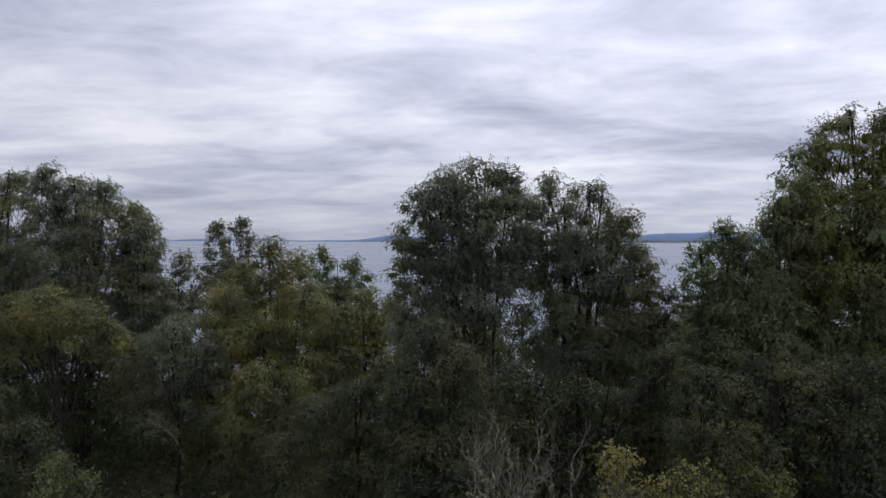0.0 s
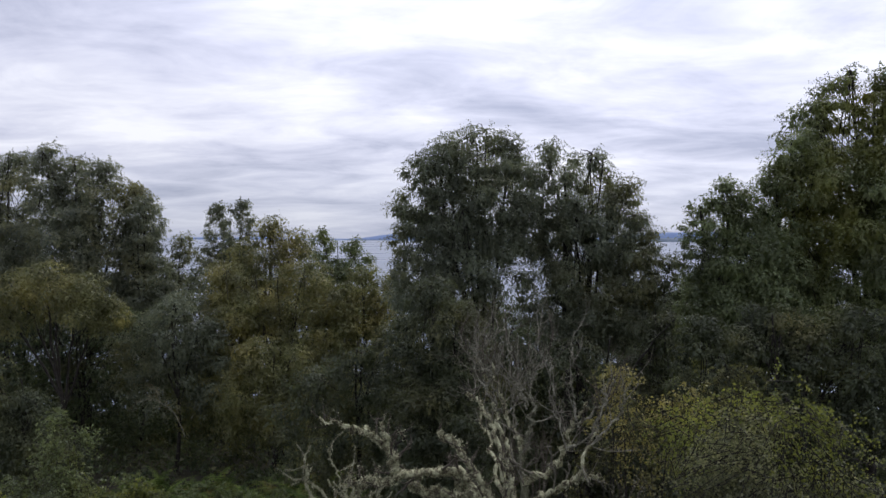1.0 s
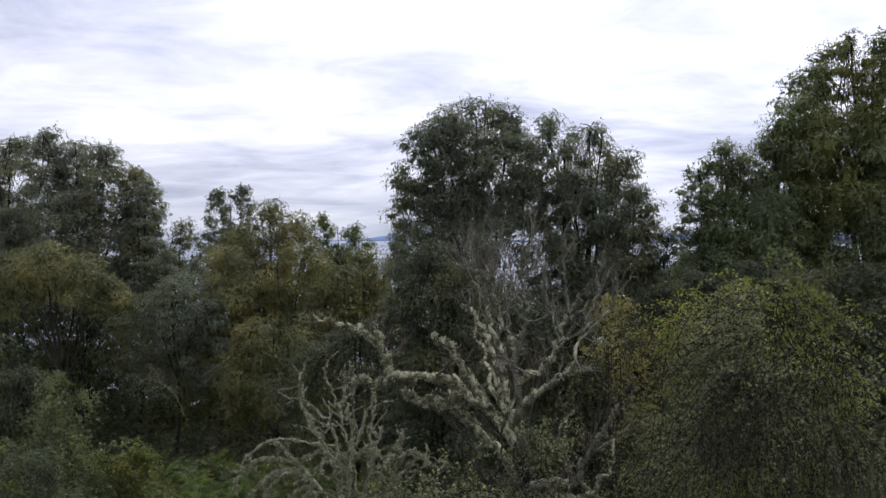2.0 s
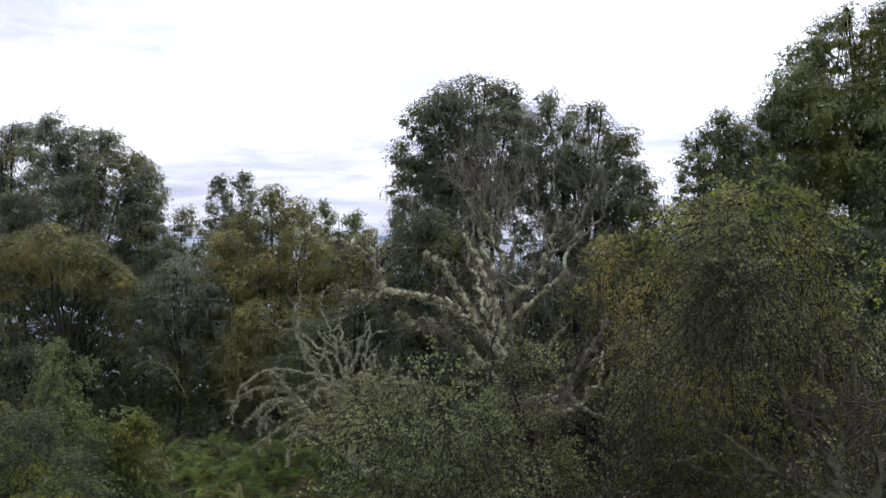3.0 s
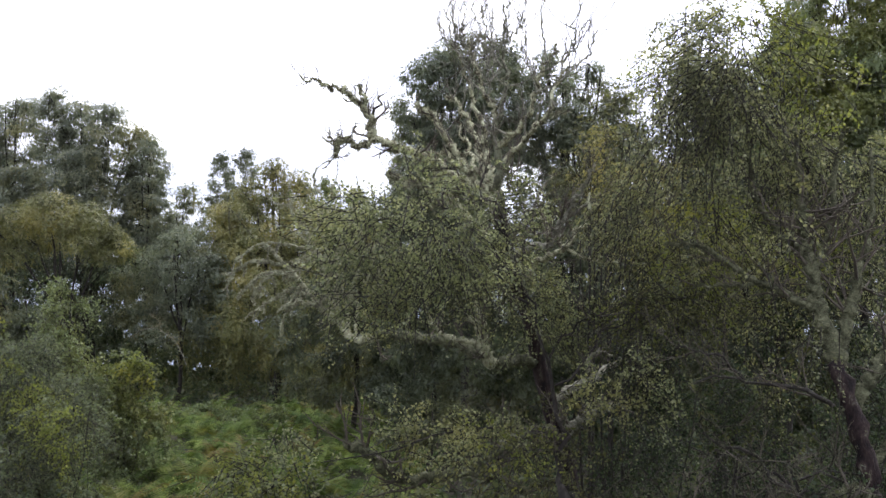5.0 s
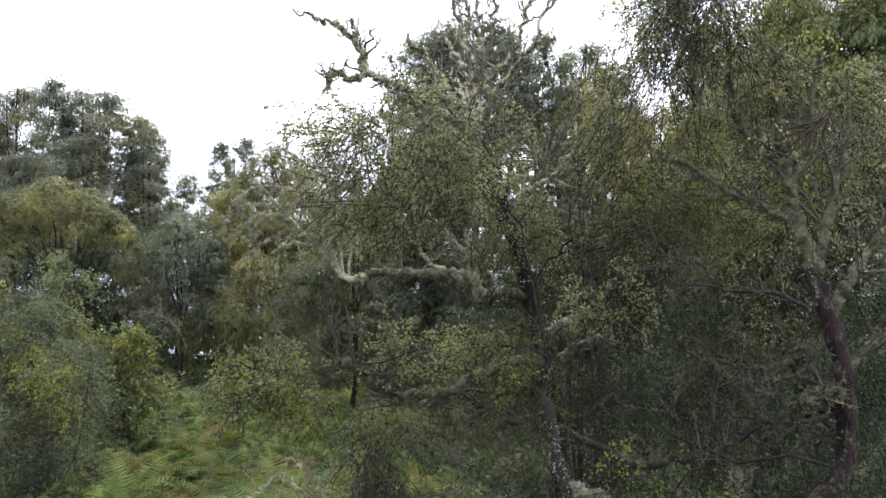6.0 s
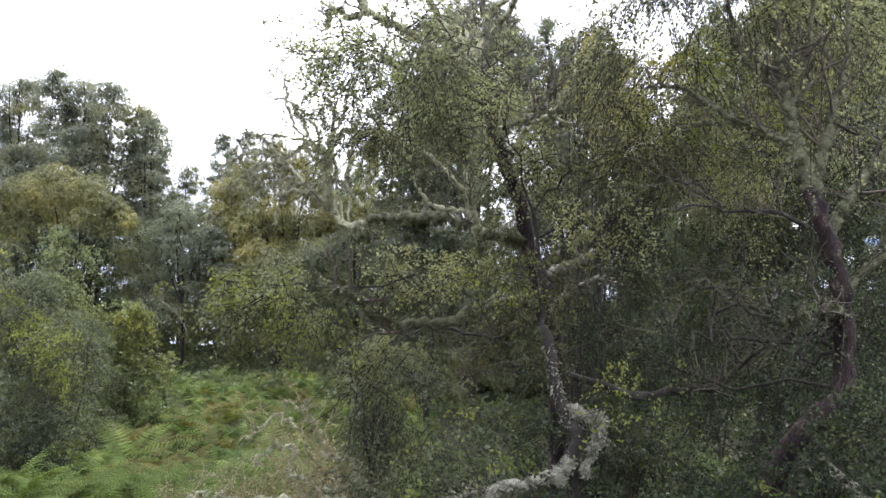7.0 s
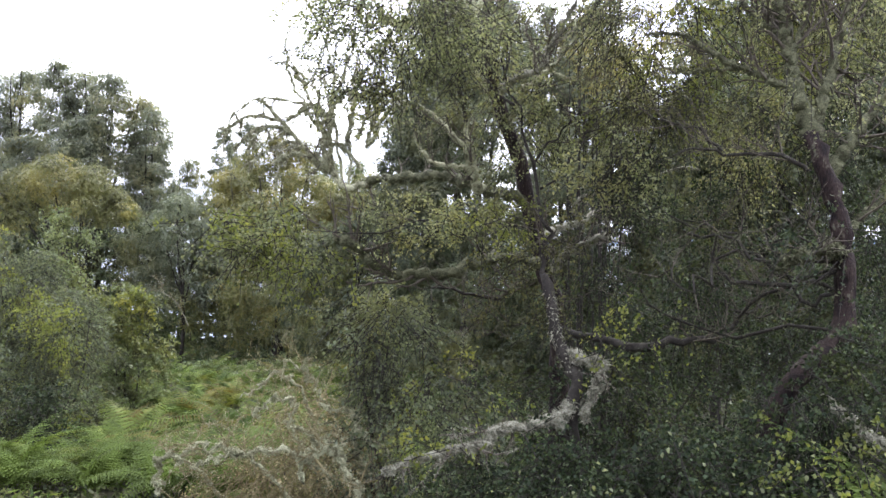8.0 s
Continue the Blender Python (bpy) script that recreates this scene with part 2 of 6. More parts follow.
TWIG_FINE = rough_material("fine_bare_twigs", [(0.3, (0.035, 0.029, 0.022)), (0.5, (0.08, 0.067, 0.05)), (0.8, (0.16, 0.145, 0.11))], 9.0, 60.0, 0.3)
TWIG_DRY = rough_material("dry_brown_twigs", [(0.3, (0.075, 0.058, 0.028)), (0.5, (0.175, 0.145, 0.072)), (0.75, (0.30, 0.265, 0.15))], 9.0, 60.0, 0.3)
SOIL = rough_material("leaf_litter_soil", [(0.3, (0.016, 0.014, 0.010)), (0.5, (0.035, 0.032, 0.018)), (0.75, (0.065, 0.062, 0.03))], 0.9, 14.0, 0.6, 0.95, (1, 1, 1), 0.05)
# Far land and hills carry the blue of distance haze in their colour.
FAR_LAND = rough_material("hazed_fields_and_woods", [(0.35, (0.05, 0.07, 0.10)), (0.5, (0.09, 0.12, 0.15)), (0.7, (0.17, 0.20, 0.24))], 0.004, 0.02, 0.0, 1.0, (1, 0.3, 6))
FAR_HILL = rough_material("hazed_blue_hills", [(0.3, (0.10, 0.15, 0.26)), (0.7, (0.15, 0.205, 0.33))], 0.002, 0.01, 0.0, 1.0)


def water_material():
    m, tree, links = material("grey_firth_water")
    out = wire(tree, "ShaderNodeOutputMaterial")
    face = wire(tree, "ShaderNodeBsdfPrincipled")
    face.inputs["Base Color"].default_value = (0.10, 0.13, 0.18, 1)
    face.inputs["Roughness"].default_value = 0.28
    face.inputs["IOR"].default_value = 1.33
    spot = wire(tree, "ShaderNodeMapping")
    spot.inputs["Scale"].default_value = (0.25, 1.0, 1.0)
    links.new(place_node(tree), spot.inputs["Vector"])
    ripple, drift = noise_node(tree, 0.5, 4.0, 0.6), noise_node(tree, 0.012, 3.0, 0.5)
    for n in (ripple, drift):
        links.new(spot.outputs[0], n.inputs["Vector"])
    tone = wire(tree, "ShaderNodeMapRange")
    tone.inputs["To Min"].default_value, tone.inputs["To Max"].default_value = 0.2, 0.4
    links.new(drift.outputs["Fac"], tone.inputs["Value"])
    links.new(tone.outputs[0], face.inputs["Roughness"])
    relief = wire(tree, "ShaderNodeBump")
    relief.inputs["Strength"].default_value, relief.inputs["Distance"].default_value = 0.5, 0.3
    links.new(ripple.outputs["Fac"], relief.inputs["Height"])
    links.new(relief.outputs[0], face.inputs["Normal"])
    links.new(face.outputs[0], out.inputs["Surface"])
    return m


WATER = water_material()


# ---------------------------------------------------------------- mesh tools
def mesh_of(name, verts, faces, mat):
    """A mesh from arrays: verts n x 3, faces m x 4."""
    me = bpy.data.meshes.new(name)
    verts, faces = np.asarray(verts, dtype=np.float32), np.asarray(faces, dtype=np.int32)
    k = faces.shape[1]
    me.vertices.add(len(verts))
    me.vertices.foreach_set("co", verts.ravel())
    me.loops.add(faces.size)
    me.loops.foreach_set("vertex_index", faces.ravel())
    me.polygons.add(len(faces))
    me.polygons.foreach_set("loop_start", np.arange(0, faces.size, k, dtype=np.int32))
    me.update(calc_edges=True)
    me.materials.append(mat)
    return me


def smooth(me):
    me.polygons.foreach_set("use_smooth", np.ones(len(me.polygons), dtype=bool))
    return me


def part(name, me, parent, label="", kind=""):
    ob = new(name, me)
    ob.parent = parent
    return tagged(ob, label, kind=kind)


def thing(name, label, category, group="", kind="", at=(0, 0, 0)):
    ob = tagged(new(name), label, category, group, kind)
    ob.location = at
    return ob


def unit(v):
    return v / np.maximum(np.linalg.norm(v, axis=-1, keepdims=True), 1e-9)


def leaves(points, size, rng, droop=0.6, wide=0.62, spread=0.35):
    """Pointed, folded leaves that hang from the points. Returns verts, faces."""
    n = len(points)
    axis = unit(rng.normal(size=(n, 3)) * (1 - droop) + np.array([0, 0, -droop]))
    side = unit(np.cross(axis, rng.normal(size=(n, 3))))
    over = np.cross(axis, side)
    ln = (size * (1 + spread * rng.uniform(-1, 1, n)))[:, None]
    mid = points + axis * ln * 0.42 - over * ln * 0.12
    v = np.stack([points, mid + side * ln * wide * 0.5, points + axis * ln, mid - side * ln * wide * 0.5], axis=1)
    return v.reshape(-1, 3), np.arange(4 * n).reshape(n, 4)


def blades(points, size, rng, droop=0.6, wide=0.6, spread=0.35, normals=None, loose=0.32):
    """Small three-cornered leaves for crowns further off; normals lay them like shingles. Returns verts, faces."""
    n = len(points)
    axis = unit(rng.normal(size=(n, 3)) * (1 - droop) + np.array([0, 0, -droop]))
    if normals is None:
        side = unit(np.cross(axis, rng.normal(size=(n, 3))))
    else:
        out = unit(normals + rng.normal(size=(n, 3)) * loose)
        axis = unit(axis - out * np.sum(axis * out, axis=1, keepdims=True) * 0.8)
        side = unit(np.cross(axis, out))
    ln = (size * (1 + spread * rng.uniform(-1, 1, n)))[:, None]
    v = np.stack([points + side * ln * wide * 0.5, points - side * ln * wide * 0.5, points + axis * ln], axis=1)
    return v.reshape(-1, 3), np.arange(3 * n).reshape(n, 3)


def tube(points, radii, sides=6, rng=None, rough=0.0):
    """A tapered, slightly knobbly tube along points."""
    p = np.asarray(points, dtype=float)
    r = np.asarray(radii, dtype=float)
    if sides > 5:
        # a rounded end
        e = unit(p[-1] - p[-2])
        p, r = np.vstack([p, p[-1] + e * r[-1] * 0.5, p[-1] + e * r[-1] * 0.7]), np.concatenate([r, [r[-1] * 0.7, r[-1] * 0.05]])
    d = unit(np.gradient(p, axis=0))
    ref = np.where(np.abs(d[:, 2:3]) > 0.9, [[1.0, 0, 0]], [[0, 0, 1.0]])
    a = unit(np.cross(d, ref))
    for i in range(1, len(a)):
        t = a[i - 1] - d[i] * np.dot(a[i - 1], d[i])
        a[i] = t / max(np.linalg.norm(t), 1e-6)
    b = np.cross(d, a)
    ang = np.arange(sides) * 2 * np.pi / sides
    rr = r[:, None] * np.ones((1, sides))
    if rng is not None and rough:
        rr = rr * (1 + rough * rng.uniform(-1, 1, rr.shape))
    v = p[:, None, :] + rr[..., None] * (np.cos(ang)[None, :, None] * a[:, None, :] + np.sin(ang)[None, :, None] * b[:, None, :])
    n = len(p)
    i, j = np.meshgrid(np.arange(n - 1), np.arange(sides), indexing="ij")
    k = (j + 1) % sides
    f = np.stack([i * sides + j, i * sides + k, (i + 1) * sides + k, (i + 1) * sides + j], axis=-1).reshape(-1, 4)
    return v.reshape(-1, 3), f


def joined(pieces):
    vs, fs, base = [], [], 0
    for v, f in pieces:
        vs.append(v)
        fs.append(f + base)
        base += len(v)
    return np.concatenate(vs), np.concatenate(fs)


def curve(controls, n=14, wobble=0.0, rng=None):
    """A smooth line through the control points (Catmull-Rom), with a crooked wobble."""
    c = np.asarray(controls, dtype=float)
    c = np.vstack([2 * c[0] - c[1], c, 2 * c[-1] - c[-2]])
    m = len(c) - 3
    out = []
    for t in np.linspace(0, m, n):
        i = min(int(t), m - 1)
        u = t - i
        a, b, d, e = c[i], c[i + 1], c[i + 2], c[i + 3]
        out.append(0.5 * (2 * b + (d - a) * u + (2 * a - 5 * b + 4 * d - e) * u * u + (3 * b - a - 3 * d + e) * u ** 3))
    out = np.array(out)
    if rng is not None and wobble:
        j = rng.normal(size=out.shape) * wobble
        j[0] = 0
        out = out + j
    return out


# ---------------------------------------------------------------- ground, water and the far shore
GROUND_Y = [-400, -60, -20, 0, 5, 8, 12, 20, 32, 56, 70, 95, 400, 5000]
GROUND_Z = [20.0, 4.0, 1.6, 0.7, 0.3, -0.25, -1.2, -2.45, -3.6, -6.3, -9.5, -15.0, -18.0, -30.0]


def ground_z(x, y):
    z = np.interp(y, GROUND_Y, GROUND_Z)
    near = np.clip(1 - np.abs(np.asarray(y)) / 150.0, 0, 1)
    return z + near * (0.16 * np.sin(x * 0.55 + 1.3) * np.sin(y * 0.47) + 0.07 * np.sin(x * 1.7 + y * 1.3))


def build_ground():
    xs = np.concatenate([[-4800, -2500, -1200, -500, -200, -110], np.linspace(-60, 40, 90), [90, 200, 500, 1200, 2500, 4800]])
    ys = np.concatenate([[-400, -150, -60], np.linspace(-25, 70, 90), [90, 120, 160, 200, 300, 500, 1000, 2500, 4900]])
    gx, gy = np.meshgrid(xs, ys)
    v = np.stack([gx, gy, ground_z(gx, gy)], axis=-1).reshape(-1, 3)
    nx = len(xs)
    i, j = np.meshgrid(np.arange(len(ys) - 1), np.arange(nx - 1), indexing="ij")
    f = np.stack([i * nx + j, i * nx + j + 1, (i + 1) * nx + j + 1, (i + 1) * nx + j], axis=-1).reshape(-1, 4)
    tagged(new("ground", smooth(mesh_of("ground", v, f, SOIL))), "dark leaf-littered woodland slope falling to the water", "ground", kind="structure")


def build_water():
    xs, ys = np.linspace(-4900, 4900, 12), np.array([70.0, 200, 700, 1500, 3000, 4480])
    gx, gy = np.meshgrid(xs, ys)
    v = np.stack([gx, gy, np.full_like(gx, SEA)], axis=-1).reshape(-1, 3)
    i, j = np.meshgrid(np.arange(5), np.arange(11), indexing="ij")
    f = np.stack([i * 12 + j, i * 12 + j + 1, (i + 1) * 12 + j + 1, (i + 1) * 12 + j], axis=-1).reshape(-1, 4)
    tagged(new("water", mesh_of("water", v, f, WATER)), "calm grey-blue water of a wide firth", "water", kind="structure")


def build_far_shore():
    """Low fields along the water and haze-blued hills behind, as long ridges with depth."""
    rng = np.random.default_rng(5)
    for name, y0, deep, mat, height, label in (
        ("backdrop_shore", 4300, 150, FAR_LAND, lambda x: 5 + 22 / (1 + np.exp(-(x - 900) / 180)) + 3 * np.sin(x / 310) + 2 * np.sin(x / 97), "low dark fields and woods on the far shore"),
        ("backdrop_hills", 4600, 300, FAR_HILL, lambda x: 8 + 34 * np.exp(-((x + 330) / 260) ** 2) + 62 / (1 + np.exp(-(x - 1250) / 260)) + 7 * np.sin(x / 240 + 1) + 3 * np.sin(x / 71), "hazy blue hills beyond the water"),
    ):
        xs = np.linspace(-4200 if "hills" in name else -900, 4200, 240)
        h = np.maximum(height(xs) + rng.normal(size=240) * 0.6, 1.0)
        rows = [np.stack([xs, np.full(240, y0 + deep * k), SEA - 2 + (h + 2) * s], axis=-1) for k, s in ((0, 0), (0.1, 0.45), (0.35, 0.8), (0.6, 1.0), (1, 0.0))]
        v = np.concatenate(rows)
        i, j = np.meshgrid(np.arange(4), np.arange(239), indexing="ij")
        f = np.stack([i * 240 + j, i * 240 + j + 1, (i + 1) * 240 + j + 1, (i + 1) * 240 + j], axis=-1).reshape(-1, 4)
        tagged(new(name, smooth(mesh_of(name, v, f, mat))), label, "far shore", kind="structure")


build_ground()
build_water()
build_far_shore()


# ---------------------------------------------------------------- trees in the wood
def mop(centre, radius, drop, count, rng):
    """One drooping tuft: a leafy cap and strands hanging from its rim, each as points and outward directions, and the points of the thick growth inside it."""
    centre = np.asarray(centre)
    cap = int(count * 0.63)
    u = rng.uniform(0.0, 1.0, cap) ** 0.6
    a = rng.uniform(0, 2 * np.pi, cap)
    h = np.sqrt(np.maximum(0, 1 - (u * 0.98) ** 2)) * 0.66 - 0.62
    ruff = 1 + 0.12 * np.sin(3 * a + centre[0] * 5) + 0.09 * np.sin(7 * a + centre[2] * 3)
    top = np.stack([np.cos(a) * u * ruff, np.sin(a) * u * ruff, h], axis=-1) * radius + rng.normal(size=(cap, 3)) * radius * 0.045
    top_out = np.stack([np.cos(a) * u, np.sin(a) * u, 0.25 + np.sqrt(np.maximum(0, 1 - u * u))], axis=-1)
    hang = count - cap
    strands = max(10, int(hang / 12))
    a, q = rng.uniform(0, 2 * np.pi, strands), rng.uniform(0.45, 1, strands)
    ln = drop * rng.uniform(0.25, 1.1, strands)
    pick, s = rng.integers(0, strands, hang), rng.uniform(0, 1, hang)
    w = q[pick] * (1 + 0.08 * s)
    rim = np.stack([np.cos(a[pick]) * w * radius, np.sin(a[pick]) * w * radius, -0.5 * radius * q[pick] ** 2 - ln[pick] * s], axis=-1) + rng.normal(size=(hang, 3)) * radius * 0.04
    rim_out = np.stack([np.cos(a[pick]), np.sin(a[pick]), 0.25 + 0 * s], axis=-1)
    inner = 62
    a, q = rng.uniform(0, 2 * np.pi, inner), rng.uniform(0, 0.5, inner)
    core = np.stack([np.cos(a) * q * radius, np.sin(a) * q * radius, -0.3 * radius - rng.uniform(0, 0.55, inner) * drop], axis=-1)
    return (centre + top, top_out), (centre + rim, rim_out), centre + core


def weeping_tree(name, label, lobes, foot, leaf, mat, seed, thick=1.0, bark=None, density=1.0, category="birch tree", group="birches of the wood", depth_ratio=0.8, stems=1):
    """lobes: (x, y, top, radius, bottom). Each is a column of drooping tufts under a rounded top."""
    rng = np.random.default_rng(seed)
    leaf *= 1.0 if mat is LEAF_DARK or leaf > 0.3 else 0.85
    bark = bark or BARK_DARK
    fx, fy = foot
    fz = float(ground_z(fx, fy)) - 0.1
    tree = thing(name, label, category, group, at=(fx, fy, fz))
    off = np.array([fx, fy, fz])
    pts, caps, sprigs, tips, thick_points = [], [], [], [], []
    for x, y, top, r, bottom in lobes:
        y += rng.uniform(-0.7, 0.7) * r
        r *= 1.22
        top += 0.13 * r
        m = int(4 + 8.0 * (top - bottom) / r)
        for i in range(m):
            down = (top - bottom) * (i / m) ** 1.05
            if i > 5 and rng.random() < 0.07:
                continue
            grow = min(1.0, 0.52 + 0.42 * down / r)
            a = i * 2.399 + rng.uniform(-0.4, 0.4)
            q = grow * (rng.uniform(0.1, 0.9) if i < 4 else rng.uniform(0.5, 1.0))
            c = np.array([x + np.cos(a) * q * r, y + np.sin(a) * q * r * depth_ratio, top - down - (0.35 * q * q + rng.uniform(0, 0.25)) * r])
            rad = r * rng.uniform(0.4, 0.68)
            drop = r * rng.uniform(0.25, 0.75)
            area = 3.0 * rad * (0.7 * rad + drop)
            count = int(density * 0.3 * area / (0.33 * leaf * leaf))
            cap, rim, inner = mop(c, rad, drop, min(count, 9000), rng)
            caps.append(cap)
            pts.append(rim)
            thick_points.append((inner, rad))
            tips.append((c, i))
            # a few upright sprigs break the outline
            if i < 5:
                s = rng.uniform(0, 1, (18, 1))
                sprigs.append(c + s * np.array([np.cos(a) * 0.14, np.sin(a) * 0.14, 0.2]) * r + rng.normal(size=(18, 3)) * 0.03 * r)
    bits = [blades(np.concatenate(sprigs) - off, leaf, rng, 0.5, 0.55)]
    for sets, droop, wide in ((caps, 0.35, 0.72), (pts, 0.7, 0.55)):
        bits.append(blades(np.concatenate([p for p, o in sets]) - off, leaf, rng, droop, wide, normals=np.concatenate([o for p, o in sets])))
    for inner, rad in thick_points:
        bits.append(blades(inner - off, min(rad * 0.34, 0.28), rng, 0.6, 0.45))
    v, f = joined(bits)
    part("crown", mesh_of("crown", v, f, mat), tree, kind="stuff")
    # trunk and limbs
    high = max(l[2] for l in lobes)
    cx, cy = np.mean([l[0] for l in lobes]), np.mean([l[1] for l in lobes])
    for s in range(stems):
        sx = (s - (stems - 1) / 2) * 0.9 * thick
        body = curve([(fx + sx * 0.4, fy, fz), (fx + sx * 0.6 + 0.2, fy, fz + (high - fz) * 0.3), (fx * 0.5 + cx * 0.5 + sx, (fy + cy) / 2, fz + (high - fz) * 0.62), (cx + sx * 1.5, cy, high - 0.9)], 16, 0.03 * thick, rng)
        v, f = tube(body - off, np.linspace(0.17, 0.025, 16) * thick, 7, rng, 0.08)
        part("trunk", smooth(mesh_of("trunk", v, f, bark)), tree)
    for x, y, top, r, bottom in lobes:
        low = fz + (top - fz) * rng.uniform(0.32, 0.5)
        start = body[np.argmin(np.abs(body[:, 2] - low))]
        line = curve([start, (start + [x, y, top]) / 2 + [0, 0, 0.10 * (top - start[2])], (x, y, top - 0.25 * r)], 10, 0.03 * r, rng)
        v, f = tube(line - off, np.linspace(0.075, 0.018, 10) * thick, 5)
        limb = part("limb", smooth(mesh_of("limb", v, f, bark)), tree)
        bits = []
        mine = [c for c, k in tips if math.hypot(c[0] - x, c[1] - y) < 1.1 * r and bottom - r < c[2] < top]
        for c in mine[:26]:
            j = line[rng.integers(3, 10)]
            w = curve([j, (j + c) / 2 + [0, 0, 0.12 * r], c - [0, 0, 0.1 * r]], 6, 0.02 * r, rng)
            bits.append(tube(w - off, np.linspace(0.02, 0.006, 6) * thick, 3))
        if bits:
            v, f = joined(bits)
            part("branchwork", smooth(mesh_of("branchwork", v, f, bark)), limb, kind="stuff")
    return tree


weeping_tree("weeping_birch", "large round-headed weeping birch with drooping grey-green curtains of leaves", [(-0.8, 27.5, 12.3, 0.9, 6.3), (0.3, 27.6, 13.1, 1.2, 6.3), (1.7, 27.3, 13.4, 1.3, 8.2), (2.7, 27.7, 12.8, 1.1, 8.8), (-1.15, 27.5, 10.3, 0.7, 7.2), (0.8, 26.6, 10.4, 1.3, 6.2)], (1.2, 27.6), 0.085, LEAF_GREY, 11, 1.1, stems=2)
weeping_tree("weeping_birch", "broad weeping birch with dense hanging foliage beside the round-headed one", [(4.2, 28.3, 12.8, 1.0, 5.8), (6.0, 28.3, 12.7, 1.15, 5.3), (7.0, 28.1, 11.4, 1.0, 5.3), (7.7, 28.3, 10.1, 0.9, 5.3), (5.2, 27.6, 10.8, 1.3, 5.8), (3.5, 28.0, 10.6, 0.85, 8.6)], (5.2, 28.3), 0.085, LEAF_GREY, 12, 1.1, stems=2)
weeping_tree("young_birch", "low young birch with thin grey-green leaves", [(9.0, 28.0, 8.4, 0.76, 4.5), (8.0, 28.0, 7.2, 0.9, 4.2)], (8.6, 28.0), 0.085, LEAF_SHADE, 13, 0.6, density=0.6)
weeping_tree("weeping_birch", "tall birch at the wood's edge with hazy drooping crown", [(-29.8, 48.5, 15.0, 1.6, 4.8), (-32.6, 48.5, 14.5, 2.0, 4.8), (-28.9, 48.0, 10.2, 1.9, 3.2)], (-30.2, 48.5), 0.14, LEAF_HAZED, 14, 1.2, density=1.4)
weeping_tree("weeping_birch", "tall many-headed weeping birch with long hanging curtains", [(-26.6, 47.0, 15.0, 1.4, 4.9), (-24.8, 47.3, 14.4, 1.3, 4.9), (-22.3, 46.8, 14.0, 1.6, 3.4), (-23.8, 46.2, 11.0, 1.9, 3.4), (-20.7, 46.9, 12.6, 1.0, 3.4)], (-24.0, 47.0), 0.14, LEAF_HAZED, 15, 1.2, stems=2, density=1.4)
weeping_tree("weeping_birch", "dark narrow weeping birch beside the tall many-headed one", [(-19.4, 46.0, 11.7, 1.1, 2.9), (-20.2, 45.7, 9.1, 1.5, 2.1)], (-19.7, 46.0), 0.14, LEAF_HAZED, 16, 0.9, density=1.4)
weeping_tree("weeping_birch", "small thin-crowned birch seen against the water", [(-19.5, 52.5, 9.2, 1.1, 4.4), (-20.8, 52.5, 7.3, 1.1, 4.4)], (-20.0, 52.5), 0.14, LEAF_HAZED, 17, 0.7, density=0.7)
weeping_tree("weeping_birch", "slender two-headed birch with sky showing between its heads", [(-16.6, 52.0, 11.4, 0.8, 7.4), (-14.7, 52.0, 11.7, 0.9, 7.4), (-15.8, 52.0, 8.6, 1.5, 4.4)], (-15.7, 52.0), 0.14, LEAF_HAZED, 18, 0.8)
weeping_tree("weeping_birch", "birch with an olive-yellow autumn crown", [(-11.0, 45.0, 10.1, 1.55, 3.8), (-9.3, 45.2, 9.3, 1.4, 3.8), (-12.7, 44.8, 8.5, 1.5, 3.8)], (-11.0, 45.0), 0.13, LEAF_OLIVE, 19, 1.0)
weeping_tree("weeping_birch", "thin weeping birch with trailing ends above the water", [(-8.7, 51.0, 9.6, 0.9, 4.6), (-6.5, 51.0, 8.9, 1.1, 3.7), (-7.5, 50.7, 7.4, 1.25, 2.9)], (-7.6, 51.0), 0.14, LEAF_GREEN, 20, 0.7)
weeping_tree("low_birch", "low rounded birch with yellow-green leaves near the water", [(-4.8, 42.0, 7.2, 1.14, 2.5), (-3.1, 42.0, 6.7, 1.2, 2.5), (-6.1, 41.7, 6.2, 1.35, 1.2)], (-4.6, 42.0), 0.13, LEAF_OLIVE, 21, 0.8)
weeping_tree("flat_topped_birch", "flat-topped tree with an olive-yellow canopy and bare limbs beneath", [(-21.5, 38.5, 7.6, 1.8, 5.8), (-23.7, 38.5, 6.9, 1.75, 5.2), (-19.5, 38.3, 7.0, 1.6, 5.2), (-18.1, 38.5, 5.9, 1.15, 4.4), (-25.6, 38.5, 6.6, 1.6, 4.8)], (-21.0, 38.6), 0.12, LEAF_OLIVE, 22, 1.0)
# Dark leaves here stand for the shade under the flat canopy.
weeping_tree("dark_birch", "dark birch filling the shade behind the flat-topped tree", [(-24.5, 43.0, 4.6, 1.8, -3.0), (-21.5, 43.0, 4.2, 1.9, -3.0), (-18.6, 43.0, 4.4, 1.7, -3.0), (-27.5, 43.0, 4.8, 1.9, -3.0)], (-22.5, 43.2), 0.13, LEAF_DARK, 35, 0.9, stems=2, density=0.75)
